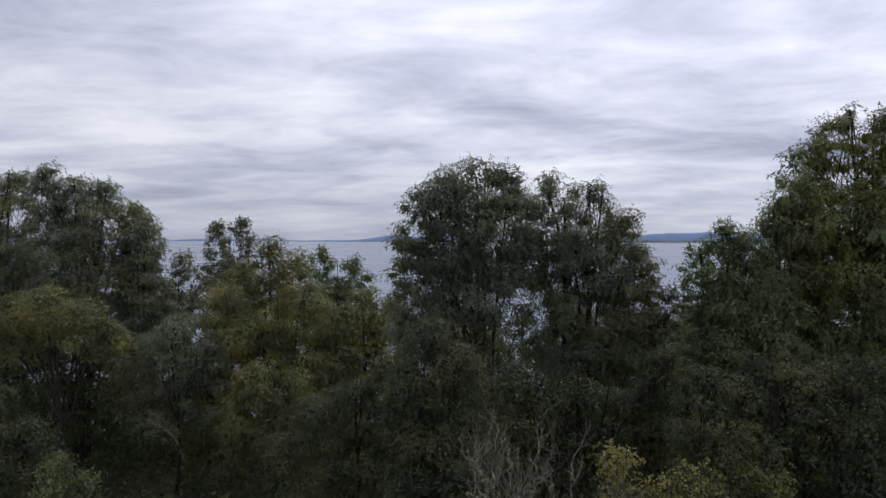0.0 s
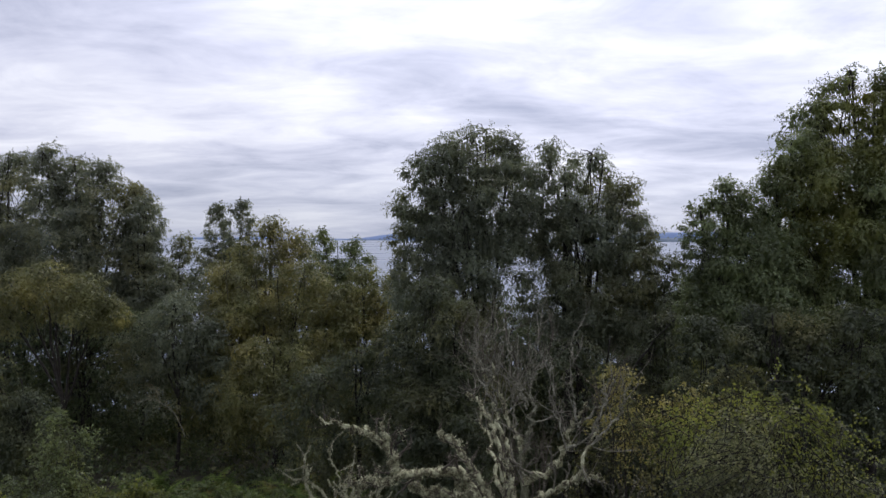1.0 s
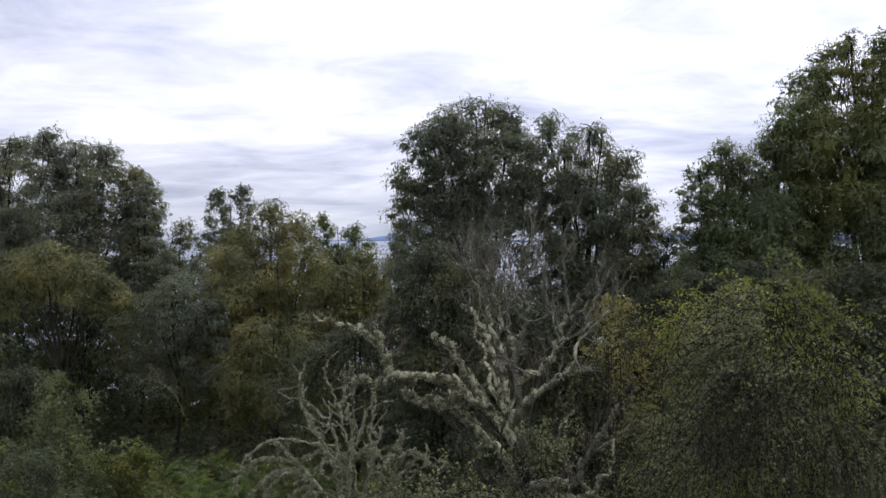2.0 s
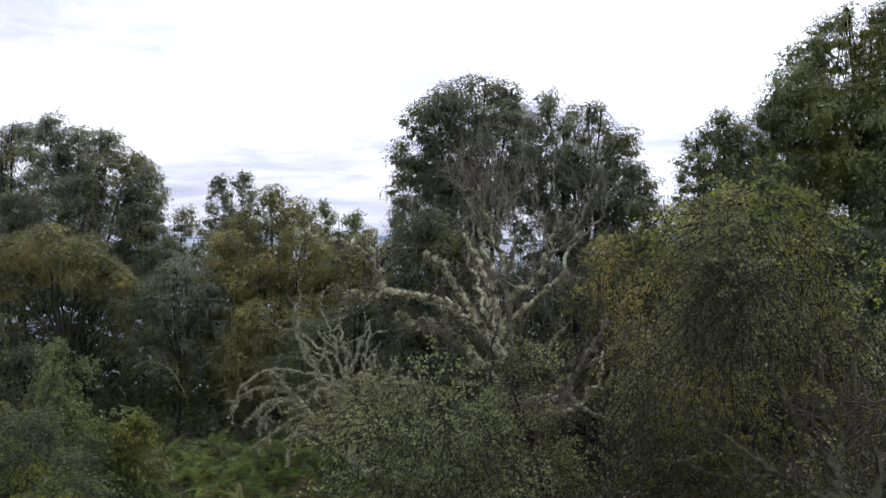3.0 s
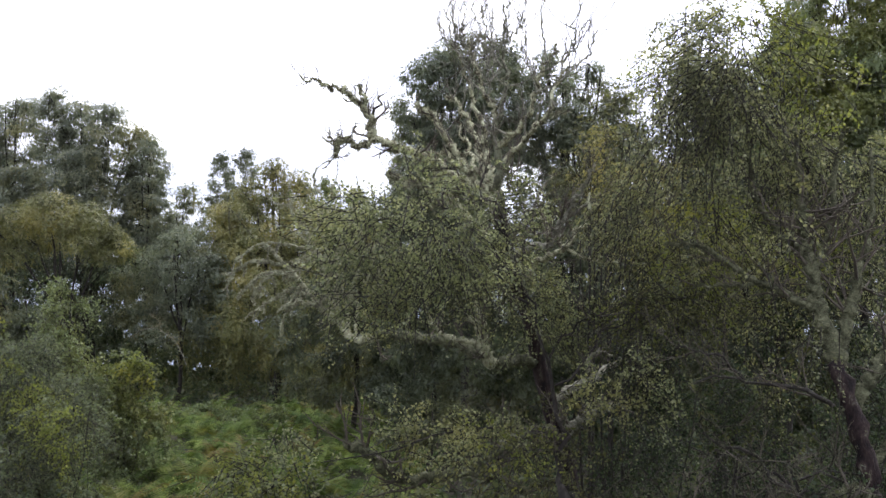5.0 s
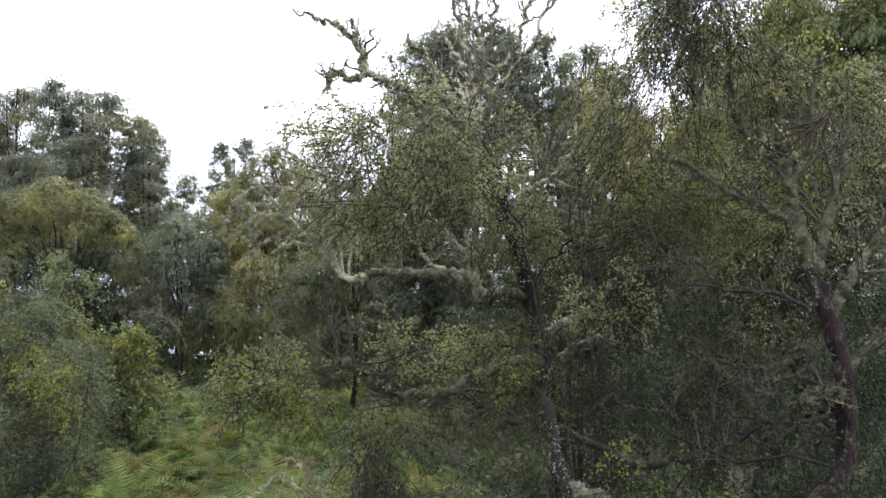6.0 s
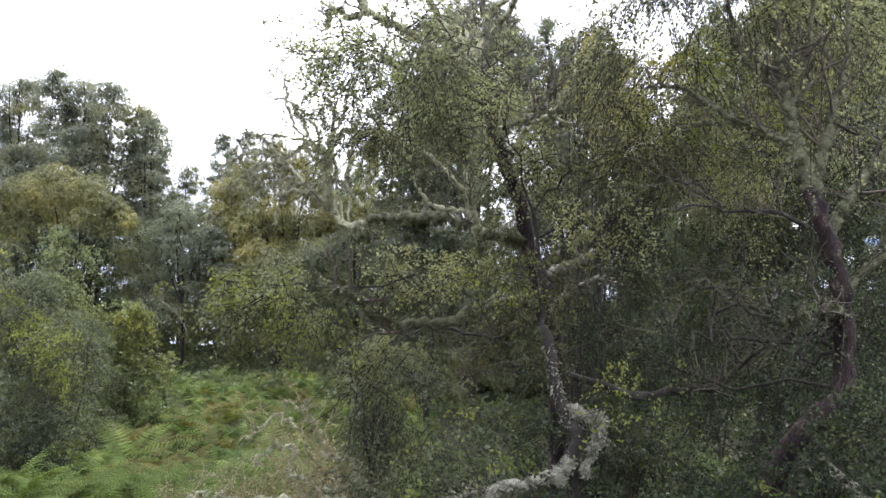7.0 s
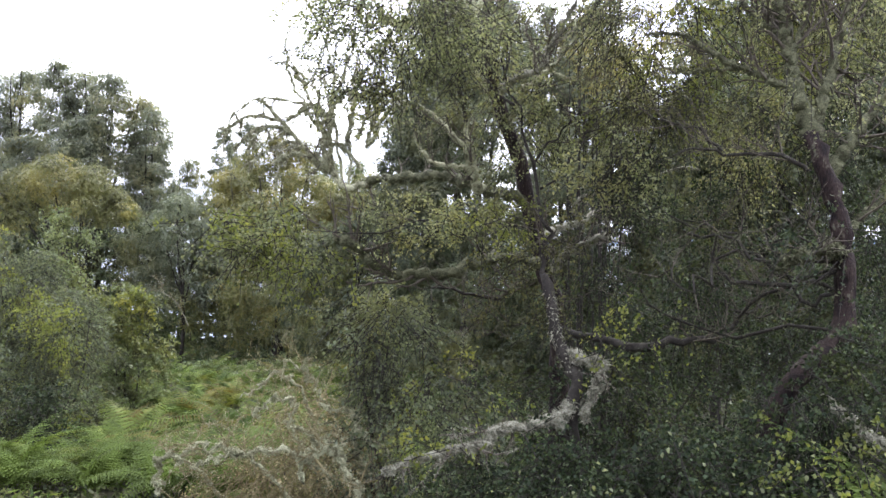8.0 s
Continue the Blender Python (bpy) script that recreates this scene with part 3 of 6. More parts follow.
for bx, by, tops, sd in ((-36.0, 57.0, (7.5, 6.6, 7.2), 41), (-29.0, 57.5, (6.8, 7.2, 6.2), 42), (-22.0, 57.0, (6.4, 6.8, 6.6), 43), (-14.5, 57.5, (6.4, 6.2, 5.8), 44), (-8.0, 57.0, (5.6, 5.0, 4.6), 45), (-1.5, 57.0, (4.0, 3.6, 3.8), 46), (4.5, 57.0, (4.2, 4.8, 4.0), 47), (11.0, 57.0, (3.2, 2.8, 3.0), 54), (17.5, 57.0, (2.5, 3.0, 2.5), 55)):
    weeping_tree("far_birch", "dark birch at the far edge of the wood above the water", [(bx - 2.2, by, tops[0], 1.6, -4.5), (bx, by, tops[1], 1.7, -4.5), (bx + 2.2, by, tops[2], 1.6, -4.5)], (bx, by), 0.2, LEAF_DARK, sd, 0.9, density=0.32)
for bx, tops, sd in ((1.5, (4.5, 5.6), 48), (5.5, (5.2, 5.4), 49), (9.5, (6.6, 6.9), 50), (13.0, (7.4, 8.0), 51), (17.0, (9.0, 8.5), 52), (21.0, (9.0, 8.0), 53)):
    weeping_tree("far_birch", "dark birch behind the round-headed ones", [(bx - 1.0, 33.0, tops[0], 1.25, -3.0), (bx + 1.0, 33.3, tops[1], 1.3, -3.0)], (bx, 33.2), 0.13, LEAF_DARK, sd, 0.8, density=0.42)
weeping_tree("rounded_birch", "low rounded grey-green birch above the bracken", [(-15.2, 40.0, 5.6, 1.7, 0.6), (-17.2, 40.0, 4.5, 1.55, 0.6), (-13.5, 39.8, 4.5, 1.35, 0.2)], (-15.2, 40.2), 0.12, LEAF_GREY, 23, 0.8)
weeping_tree("weeping_birch", "broad birch with brown-tinged hanging foliage", [(-10.9, 41.5, 6.0, 1.7, -2.0), (-8.1, 41.5, 7.6, 1.75, -2.0), (-6.6, 41.2, 5.6, 1.55, -2.4), (-12.7, 41.5, 7.4, 1.45, -1.0), (-13.4, 41.3, 2.9, 1.5, -1.4)], (-9.6, 41.6), 0.12, LEAF_OLIVE, 24, 1.0, stems=2)
weeping_tree("young_birch", "young birch turned yellow in the middle of the wood", [(-10.1, 38.0, 3.6, 1.2, -0.6), (-8.0, 38.0, 3.0, 1.4, -2.3)], (-9.2, 38.0), 0.11, LEAF_OLIVE, 25, 0.7)
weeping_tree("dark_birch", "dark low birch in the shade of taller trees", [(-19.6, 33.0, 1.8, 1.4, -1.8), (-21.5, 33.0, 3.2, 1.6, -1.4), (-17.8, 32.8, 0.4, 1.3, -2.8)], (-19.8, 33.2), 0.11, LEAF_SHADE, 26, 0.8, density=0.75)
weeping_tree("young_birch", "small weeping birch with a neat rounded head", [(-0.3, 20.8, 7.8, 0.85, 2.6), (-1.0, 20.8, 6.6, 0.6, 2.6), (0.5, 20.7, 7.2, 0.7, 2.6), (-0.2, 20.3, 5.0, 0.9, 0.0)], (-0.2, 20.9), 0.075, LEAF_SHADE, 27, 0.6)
weeping_tree("weeping_birch", "very tall weeping birch with layered drooping heads", [(12.5, 21.8, 14.4, 0.85, 8.6), (13.5, 21.6, 14.3, 0.9, 7.2), (11.45, 21.8, 13.4, 0.75, 8.6), (14.6, 21.8, 14.9, 1.2, 7.2), (12.5, 21.2, 11.9, 1.1, 5.4), (14.3, 21.0, 11.4, 1.3, 4.4)], (13.2, 21.9), 0.075, LEAF_GREEN, 28, 1.2)
weeping_tree("weeping_birch", "tall weeping birch with yellow-green upper tufts", [(10.5, 21.3, 12.2, 0.8, 5.6), (9.9, 21.2, 11.3, 0.6, 6.2), (11.2, 21.4, 11.9, 0.85, 5.6), (10.6, 20.8, 9.4, 1.2, 3.6)], (10.7, 21.4), 0.075, LEAF_GREEN, 29, 1.0)
weeping_tree("weeping_birch", "birch with a bright yellow-green top and hanging sides", [(8.2, 20.8, 10.8, 0.62, 5.5), (8.9, 20.9, 10.6, 0.7, 5.5), (7.6, 20.8, 10.1, 0.45, 5.9), (9.1, 20.4, 9.3, 1.05, 4.0), (8.0, 20.5, 8.6, 0.8, 3.4)], (8.5, 20.9), 0.075, LEAF_GREEN, 30, 0.9)
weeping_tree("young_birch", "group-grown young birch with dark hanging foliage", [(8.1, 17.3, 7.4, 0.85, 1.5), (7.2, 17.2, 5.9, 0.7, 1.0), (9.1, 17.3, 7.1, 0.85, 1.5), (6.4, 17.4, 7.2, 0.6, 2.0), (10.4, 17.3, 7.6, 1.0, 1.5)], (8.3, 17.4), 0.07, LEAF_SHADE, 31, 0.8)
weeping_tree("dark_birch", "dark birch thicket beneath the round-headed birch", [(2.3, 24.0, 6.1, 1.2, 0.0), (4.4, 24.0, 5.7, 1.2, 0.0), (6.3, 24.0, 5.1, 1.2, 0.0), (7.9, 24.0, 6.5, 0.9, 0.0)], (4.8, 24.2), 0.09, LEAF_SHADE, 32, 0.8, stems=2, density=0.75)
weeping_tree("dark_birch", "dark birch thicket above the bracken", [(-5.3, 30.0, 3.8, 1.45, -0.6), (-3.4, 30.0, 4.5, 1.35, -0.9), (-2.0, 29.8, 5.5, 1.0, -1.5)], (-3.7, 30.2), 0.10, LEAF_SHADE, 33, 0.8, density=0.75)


# ---------------------------------------------------------------- the nearer trees
def twiggy(start, way, length, radius, rng, level, out, rise=0.0, bend=0.35):
    """Branching dead twigs: lines with radii, gathered in out."""
    n = 5 if level else 4
    p, d = np.array(start, dtype=float), np.array(way, dtype=float) / np.linalg.norm(way)
    line = [p.copy()]
    for i in range(n):
        d = d + rng.normal(size=3) * bend / n ** 0.5 * 0.6 + np.array([0, 0, rise / n])
        d = d / np.linalg.norm(d)
        p = p + d * length / n
        line.append(p.copy())
        if level and i > 0:
            for s in range(1 if rng.random() < 0.75 else 2):
                side = d + rng.normal(size=3) * 0.75
                twiggy(p, side, length * rng.uniform(0.3, 0.62), radius * 0.5, rng, level - 1, out, rise, bend)
    out.append((np.array(line), np.linspace(radius, radius * 0.35, n + 1)))


def tufts(lines, per_metre, size, rng, reach=1.6, droop=0.35):
    """Shaggy lichen: small ragged blades round the lines."""
    pts = []
    for line, radii in lines:
        seg = np.linalg.norm(np.diff(line, axis=0), axis=1)
        n = int(per_metre * seg.sum() * (0.6 + 0.8 * rng.random()))
        if n < 1:
            continue
        i = rng.choice(len(seg), n, p=seg / seg.sum())
        u = rng.uniform(0, 1, (n, 1))
        c = line[i] * (1 - u) + line[i + 1] * u
        # tufts gather into clumps along the branch
        wave = np.sin(c[:, 0] * 23 + c[:, 2] * 17) + np.sin(c[:, 1] * 19 - c[:, 2] * 11)
        keep = wave > rng.uniform(-1.8, 1.6, n)
        c, i = c[keep], i[keep]
        off = unit(rng.normal(size=(len(c), 3)) + np.array([0, 0, 0.1])) * (radii[i] * reach)[:, None]
        pts.append(c + off * rng.uniform(0.5, 1.0, (len(c), 1)))
    return blades(np.concatenate(pts), size, rng, droop, 0.4, 0.6)


def limb_part(tree, off, controls, r0, r1, mat, rng, n=14, wobble=0.02, label="", lichen=0, tuft=0.035, twigs=0, twig_length=0.5, rise=0.3, level=1, lump=0.15, shag=None, furry=0.1, twig_mat=None):
    """One limb with its own twigs (> twigs) and shaggy lichen (> lichen)."""
    n = n * 2 if lichen >= 400 else n
    line = curve(controls, n, wobble, rng)
    radii = np.linspace(r0, r1, n)
    if lichen >= 400:
        # lichen swells the limb into uneven lumps
        radii = radii * (1 + 0.28 * np.sin(np.arange(n) * 1.9 + rng.uniform(0, 6)) * rng.uniform(0.3, 1, n))
        lump, mat = 0.25, shag or LICHEN
    v, f = tube(line - off, radii, 8, rng, lump)
    limb = part("limb", smooth(mesh_of("limb", v, f, mat)), tree, label)
    lines = []
    for i in range(twigs):
        k = rng.integers(max(1, n // 5), n)
        d = line[k] - line[k - 1]
        d = d / np.linalg.norm(d) + rng.normal(size=3) * 0.8 + np.array([0, 0, rise])
        twiggy(line[k], d, twig_length * rng.uniform(0.5, 1.2), max(radii[k] * 0.42, 0.011 if furry > 0.4 else 0.006), rng, level, lines, rise)
    if lines:
        v, f = joined([tube(l - off, r, 3) for l, r in lines])
        part("twig_growth", smooth(mesh_of("twig_growth", v, f, twig_mat or (TWIG_GREY if furry > 0.2 else TWIG_FINE))), limb, kind="stuff")
    if lichen:
        v, f = tufts([(line, radii * 1.05 + 0.003)], lichen * 2.2, tuft * 0.85, rng, 1.3)
        if lines and furry:
            w, g = tufts(lines, lichen * furry, tuft * (0.5 + furry), rng)
            v, f = joined([(v, f), (w, g)])
        part("lichen", mesh_of("lichen", v - off, f, shag or LICHEN), limb, "olive-grey moss" if shag is MOSS else "pale grey-green beard lichen", "stuff")
    return limb, line


def foliage(lobes, leaf, rng, per_twig=14, twig=0.42, droop=0.5, fall=0.7):
    """Leafy twigs filling ellipsoids (x, y, z, rx, ry, rz, twigs). Returns leaf points and twig lines."""
    pts, lines = [], []
    for x, y, z, rx, ry, rz, n in lobes:
        # twigs gather into sprays
        m = max(4, n // 17)
        u = unit(rng.normal(size=(m, 3)))
        c = np.array([x, y, z]) + u * np.array([rx, ry, rz]) * (rng.uniform(0.15, 1.0, (m, 1)) ** 0.5)
        for i in range(n):
            j = rng.integers(0, m)
            s = c[j] + rng.normal(size=3) * 0.13 * np.array([1, 1, 0.8])
            d = unit(u[j] * 0.8 + rng.normal(size=3) * 0.6 + np.array([0, 0, -0.15]))
            ln = twig * rng.uniform(0.5, 1.3)
            t = np.linspace(0, 1, 5)[:, None]
            line = s + d * t * ln + np.array([0, 0, -fall * ln]) * t ** 2
            lines.append(line)
            k = rng.integers(per_twig // 2, per_twig + 1)
            w = rng.uniform(0.08, 1.0, k)
            q = w * 4
            a = np.minimum(q.astype(int), 3)
            pts.append(line[a] * (1 - (q - a))[:, None] + line[a + 1] * (q - a)[:, None] + rng.normal(size=(k, 3)) * 0.022)
    return np.concatenate(pts), lines


def leafy_parts(parent, off, lobes, leaf, mat, rng, bark=None, **how):
    pts, lines = foliage(lobes, leaf, rng, **how)
    v, f = leaves(pts - off, leaf, rng, 0.35, 0.72)
    part("foliage", mesh_of("foliage", v, f, mat), parent, kind="stuff")
    v, f = joined([tube(l[::4] - off, np.array([0.005, 0.002]), 3) for l in lines])
    part("twig_growth", mesh_of("twig_growth", v, f, bark or BARK_DARK), parent, kind="stuff")


def build_dead_birch():
    rng = np.random.default_rng(71)
    foot = np.array([1.9, 8.6, float(ground_z(1.9, 8.6)) - 0.1])
    tree = thing("dead_birch", "half-dead old birch with bare limbs shaggy with pale lichen", "birch tree", at=foot)
    body = curve([foot, (2.0, 8.55, 1.2), (1.93, 8.5, 2.34), (1.73, 8.45, 3.0), (1.60, 8.5, 3.6), (1.40, 8.5, 4.4), (1.12, 8.25, 5.05), (0.99, 7.84, 5.64)], 26, 0.012, rng)
    v, f = tube(body - foot, np.linspace(0.125, 0.075, 26), 12, rng, 0.14)
    trunk = part("trunk", smooth(mesh_of("trunk", v, f, BARK_RED)), tree, "dark cracked trunk")
    v, f = tufts([(body[16:], np.linspace(0.10, 0.085, 10))], 160, 0.034, rng, 1.1)
    part("lichen", mesh_of("lichen", v - foot, f, LICHEN_GREY), trunk, "pale grey-green beard lichen", "stuff")
    # the bare crown: one leading stem, limbs thrown out on both sides, each forking and twigged
    bare = dict(rise=0.5, level=1, wobble=0.02, furry=0.0, twig_mat=TWIG_GREY)
    limb_part(tree, foot, [(0.99, 7.82, 5.6), (0.97, 7.82, 5.89), (0.96, 7.83, 6.14), (0.93, 7.88, 6.45), (0.96, 7.90, 6.69)], 0.052, 0.034, BARK_MOSSY, rng, twigs=4, twig_length=0.34, lichen=220, tuft=0.022, **bare)
    limb_part(tree, foot, [(0.96, 7.90, 6.66), (0.86, 7.90, 6.86), (0.75, 7.90, 7.10), (0.68, 7.95, 7.35), (0.60, 8.00, 7.64)], 0.034, 0.011, TWIG_GREY, rng, twigs=7, twig_length=0.47, lichen=480, tuft=0.022, **bare)
    limb_part(tree, foot, [(0.96, 7.90, 6.67), (1.01, 7.85, 6.91), (1.02, 7.80, 7.25), (0.99, 7.80, 7.59), (1.01, 7.75, 7.93)], 0.027, 0.006, TWIG_GREY, rng, twigs=8, twig_length=0.42, lichen=500, tuft=0.026, shag=LICHEN_DIM, **bare)
    limb_part(tree, foot, [(0.95, 7.85, 6.32), (1.11, 7.70, 6.48), (1.26, 7.50, 6.66), (1.34, 7.40, 6.91), (1.42, 7.35, 7.15), (1.52, 7.30, 7.38)], 0.039, 0.011, TWIG_GREY, rng, twigs=7, twig_length=0.38, lichen=480, tuft=0.022, **bare)
    limb_part(tree, foot, [(0.97, 7.83, 6.07), (1.14, 7.60, 6.28), (1.31, 7.35, 6.49), (1.44, 7.22, 6.64), (1.49, 7.20, 6.85), (1.59, 7.20, 7.07)], 0.039, 0.011, TWIG_GREY, rng, twigs=7, twig_length=0.34, lichen=480, tuft=0.022, **bare)
    limb_part(tree, foot, [(1.31, 7.35, 6.49), (1.46, 7.25, 6.59), (1.65, 7.20, 6.67)], 0.016, 0.006, TWIG_GREY, rng, n=8, twigs=4, twig_length=0.26, lichen=700, tuft=0.034, **bare)
    limb_part(tree, foot, [(0.97, 7.83, 5.80), (0.80, 8.10, 6.06), (0.76, 8.40, 6.39), (0.70, 8.60, 6.63), (0.59, 8.70, 6.86), (0.47, 8.75, 7.05), (0.36, 8.80, 7.11)], 0.044, 0.019, TWIG_GREY, rng, n=18, twigs=6, twig_length=0.34, lichen=480, tuft=0.022, **bare)
    limb_part(tree, foot, [(0.97, 7.83, 5.90), (0.85, 8.00, 6.17), (0.84, 8.10, 6.47), (0.77, 8.20, 6.74), (0.67, 8.30, 7.03), (0.57, 8.30, 7.35), (0.43, 8.30, 7.68)], 0.041, 0.010, TWIG_GREY, rng, n=18, twigs=8, twig_length=0.42, lichen=480, tuft=0.022, **bare)
    limb_part(tree, foot, [(0.80, 8.10, 6.06), (0.66, 8.60, 6.28), (0.64, 8.90, 6.50), (0.56, 9.10, 6.69), (0.52, 9.1, 7.0)], 0.027, 0.010, TWIG_GREY, rng, twigs=4, twig_length=0.30, lichen=480, tuft=0.022, **bare)
    limb_part(tree, foot, [(0.95, 7.83, 5.70), (0.70, 7.90, 6.01), (0.56, 7.95, 6.19), (0.42, 8.00, 6.41), (0.28, 8.00, 6.62), (0.15, 8.00, 6.75), (0.02, 8.00, 6.81)], 0.044, 0.027, BARK_MOSSY, rng, n=18, wobble=0.02, twigs=9, twig_length=0.21, level=0, lichen=1000, tuft=0.03, furry=0.15)
    limb_part(tree, foot, [(0.62, 7.92, 6.1), (0.45, 7.8, 6.16), (0.34, 7.75, 6.26), (0.2, 7.7, 6.25)], 0.027, 0.018, BARK_MOSSY, rng, n=10, wobble=0.02, twigs=7, twig_length=0.17, level=0, lichen=1000, tuft=0.03, furry=0.15)
    # brown twig growth between the limbs
    for i in range(10):
        s = np.array([rng.uniform(0.75, 1.25), rng.uniform(7.9, 8.3), rng.uniform(5.6, 6.1)])
        tip = s + np.array([rng.uniform(-0.5, 0.5), rng.uniform(-0.1, 0.4), rng.uniform(0.3, 0.8)])
        limb_part(tree, foot, [s, s * 0.5 + tip * 0.5 + rng.normal(size=3) * 0.05, tip], 0.010, 0.004, TWIG_FINE, rng, n=8, twigs=5, twig_length=0.30, rise=0.4, wobble=0.02, level=1, twig_mat=TWIG_FINE)
    # thin upright twigs that stand against the sky
    tops = [np.array(p) for p in ((0.60, 8.0, 7.5), (0.75, 7.9, 7.1), (0.99, 7.8, 7.5), (1.02, 7.8, 7.2), (1.42, 7.35, 7.1), (1.34, 7.4, 6.9), (0.57, 8.3, 7.3), (0.43, 8.3, 7.6), (1.55, 7.2, 7.0), (0.67, 8.3, 7.0), (0.86, 7.9, 6.86))]
    for i in range(20):
        s = tops[i % len(tops)] + rng.normal(size=3) * 0.04
        tip = s + np.array([rng.uniform(-0.34, 0.34) + (s[0] - 0.95) * 0.3, rng.uniform(-0.3, 0.3), rng.uniform(0.4, 1.0)])
        tip[2] = min(tip[2], 8.25 - 0.5 * abs(tip[0] - 0.9))
        limb_part(tree, foot, [s, s * 0.5 + tip * 0.5 + np.array([(tip[0] - s[0]) * 0.2, 0, -0.05]), tip], rng.uniform(0.008, 0.014), 0.003, TWIG_FINE if i % 2 else TWIG_GREY, rng, n=9, twigs=6, twig_length=0.36, rise=0.6, wobble=0.02, level=1, twig_mat=TWIG_FINE if i % 2 else TWIG_GREY, lichen=420, tuft=0.02, shag=LICHEN_GREY)
    # long crooked limb with an upturned end
    limb_part(tree, foot, [(0.98, 7.83, 5.60), (0.70, 8.10, 5.93), (0.43, 8.40, 6.10), (0.22, 8.50, 6.24), (-0.06, 8.20, 6.32), (-0.27, 8.00, 6.39), (-0.45, 7.85, 6.42), (-0.48, 7.83, 6.58)], 0.05, 0.042, BARK_DARK, rng, n=20, twigs=12, twig_length=0.3, lichen=800, tuft=0.028)
    limb_part(tree, foot, [(-0.46, 7.85, 6.45), (-0.49, 7.80, 6.67), (-0.65, 7.75, 6.83), (-0.78, 7.70, 6.94), (-0.97, 7.70, 6.99), (-1.26, 7.65, 7.06)], 0.044, 0.009, BARK_DARK, rng, n=16, twigs=12, twig_length=0.2, rise=0.6, lichen=900, tuft=0.028)
    limb_part(tree, foot, [(-0.48, 7.83, 6.57), (-0.41, 7.85, 6.80), (-0.32, 7.80, 6.94)], 0.022, 0.006, BARK_DARK, rng, n=8, twigs=5, twig_length=0.13, lichen=300, tuft=0.03)
    limb_part(tree, foot, [(-0.57, 7.79, 6.74), (-0.56, 7.75, 6.89), (-0.63, 7.75, 7.01)], 0.02, 0.007, BARK_DARK, rng, n=8, twigs=3, twig_length=0.12, lichen=500, tuft=0.034)
    limb_part(tree, foot, [(-0.42, 7.85, 6.38), (-0.62, 7.80, 6.33), (-0.76, 7.75, 6.40), (-0.85, 7.70, 6.31), (-0.87, 7.70, 6.19)], 0.034, 0.018, BARK_MOSSY, rng, n=10, twigs=14, twig_length=0.2, lichen=1500, tuft=0.036, furry=0.1)
    # low upswept limb on the other side
    limb_part(tree, foot, [(1.14, 8.25, 5.0), (1.25, 8.00, 5.15), (1.43, 7.90, 5.21), (1.60, 7.85, 5.31), (1.69, 7.80, 5.52), (1.84, 7.75, 5.76), (1.96, 7.70, 5.98), (2.02, 7.70, 6.12)], 0.056, 0.012, TWIG_GREY, rng, n=18, twigs=14, twig_length=0.35, rise=0.7, lichen=700, tuft=0.034, shag=LICHEN_GREY)
    limb_part(tree, foot, [(1.70, 7.80, 5.52), (1.98, 7.80, 5.71), (2.24, 7.80, 5.95)], 0.024, 0.008, TWIG_GREY, rng, n=8, twigs=7, twig_length=0.3, lichen=350)
    limb_part(tree, foot, [(1.55, 7.85, 5.28), (1.52, 7.85, 5.51), (1.43, 7.90, 5.76), (1.55, 7.90, 6.02)], 0.022, 0.007, TWIG_GREY, rng, n=9, twigs=6, twig_length=0.3, lichen=350)
    limb_part(tree, foot, [(1.58, 7.85, 5.28), (1.95, 7.6, 5.10), (2.11, 7.5, 5.07), (2.30, 7.5, 5.11)], 0.02, 0.008, TWIG_GREY, rng, n=10, twigs=5, twig_length=0.2, lichen=500)
    # lichen-hung spray
    spray = dict(shag=LICHEN_CREAM, furry=0.4, lichen=1300, tuft=0.025, rise=0.15, level=0)
    limb_part(tree, foot, [(1.52, 8.50, 3.81), (1.22, 8.30, 3.87), (0.94, 7.95, 3.88), (0.59, 8.20, 4.04), (0.16, 8.50, 4.07), (-0.22, 8.80, 4.06), (-0.54, 9.00, 4.00)], 0.07, 0.05, BARK_MOSSY, rng, n=20, twigs=6, twig_length=0.35, lichen=1000, tuft=0.034, shag=MOSS, wobble=0.02)
    limb_part(tree, foot, [(-0.50, 8.98, 4.01), (-0.85, 9.20, 3.97), (-1.04, 9.30, 4.15), (-1.22, 9.30, 4.31), (-1.40, 9.30, 4.39), (-1.63, 9.30, 4.42), (-1.9, 9.3, 4.3)], 0.048, 0.016, BARK_MOSSY, rng, n=16, twigs=9, twig_length=0.35, lichen=1000, tuft=0.03, shag=LICHEN_CREAM, wobble=0.02)
    fork = dict(lichen=900, tuft=0.026, wobble=0.012, shag=LICHEN_CREAM)
    limb_part(tree, foot, [(0.93, 7.93, 3.86), (0.85, 7.80, 4.00), (0.82, 7.80, 4.19), (0.79, 7.85, 4.39), (0.75, 7.90, 4.66)], 0.075, 0.032, BARK_MOSSY, rng, twigs=5, twig_length=0.35, **fork)
    limb_part(tree, foot, [(0.83, 7.80, 4.15), (0.76, 7.80, 4.30), (0.60, 7.80, 4.48), (0.42, 7.90, 4.69), (0.17, 8.00, 4.91)], 0.04, 0.012, BARK_MOSSY, rng, twigs=8, twig_length=0.4, **fork)
    limb_part(tree, foot, [(0.83, 7.80, 4.11), (0.59, 7.90, 4.14), (0.37, 8.00, 4.19), (0.24, 8.00, 4.31), (0.16, 8.00, 4.47), (0.19, 8.00, 4.61)], 0.034, 0.012, BARK_MOSSY, rng, twigs=6, twig_length=0.35, **fork)
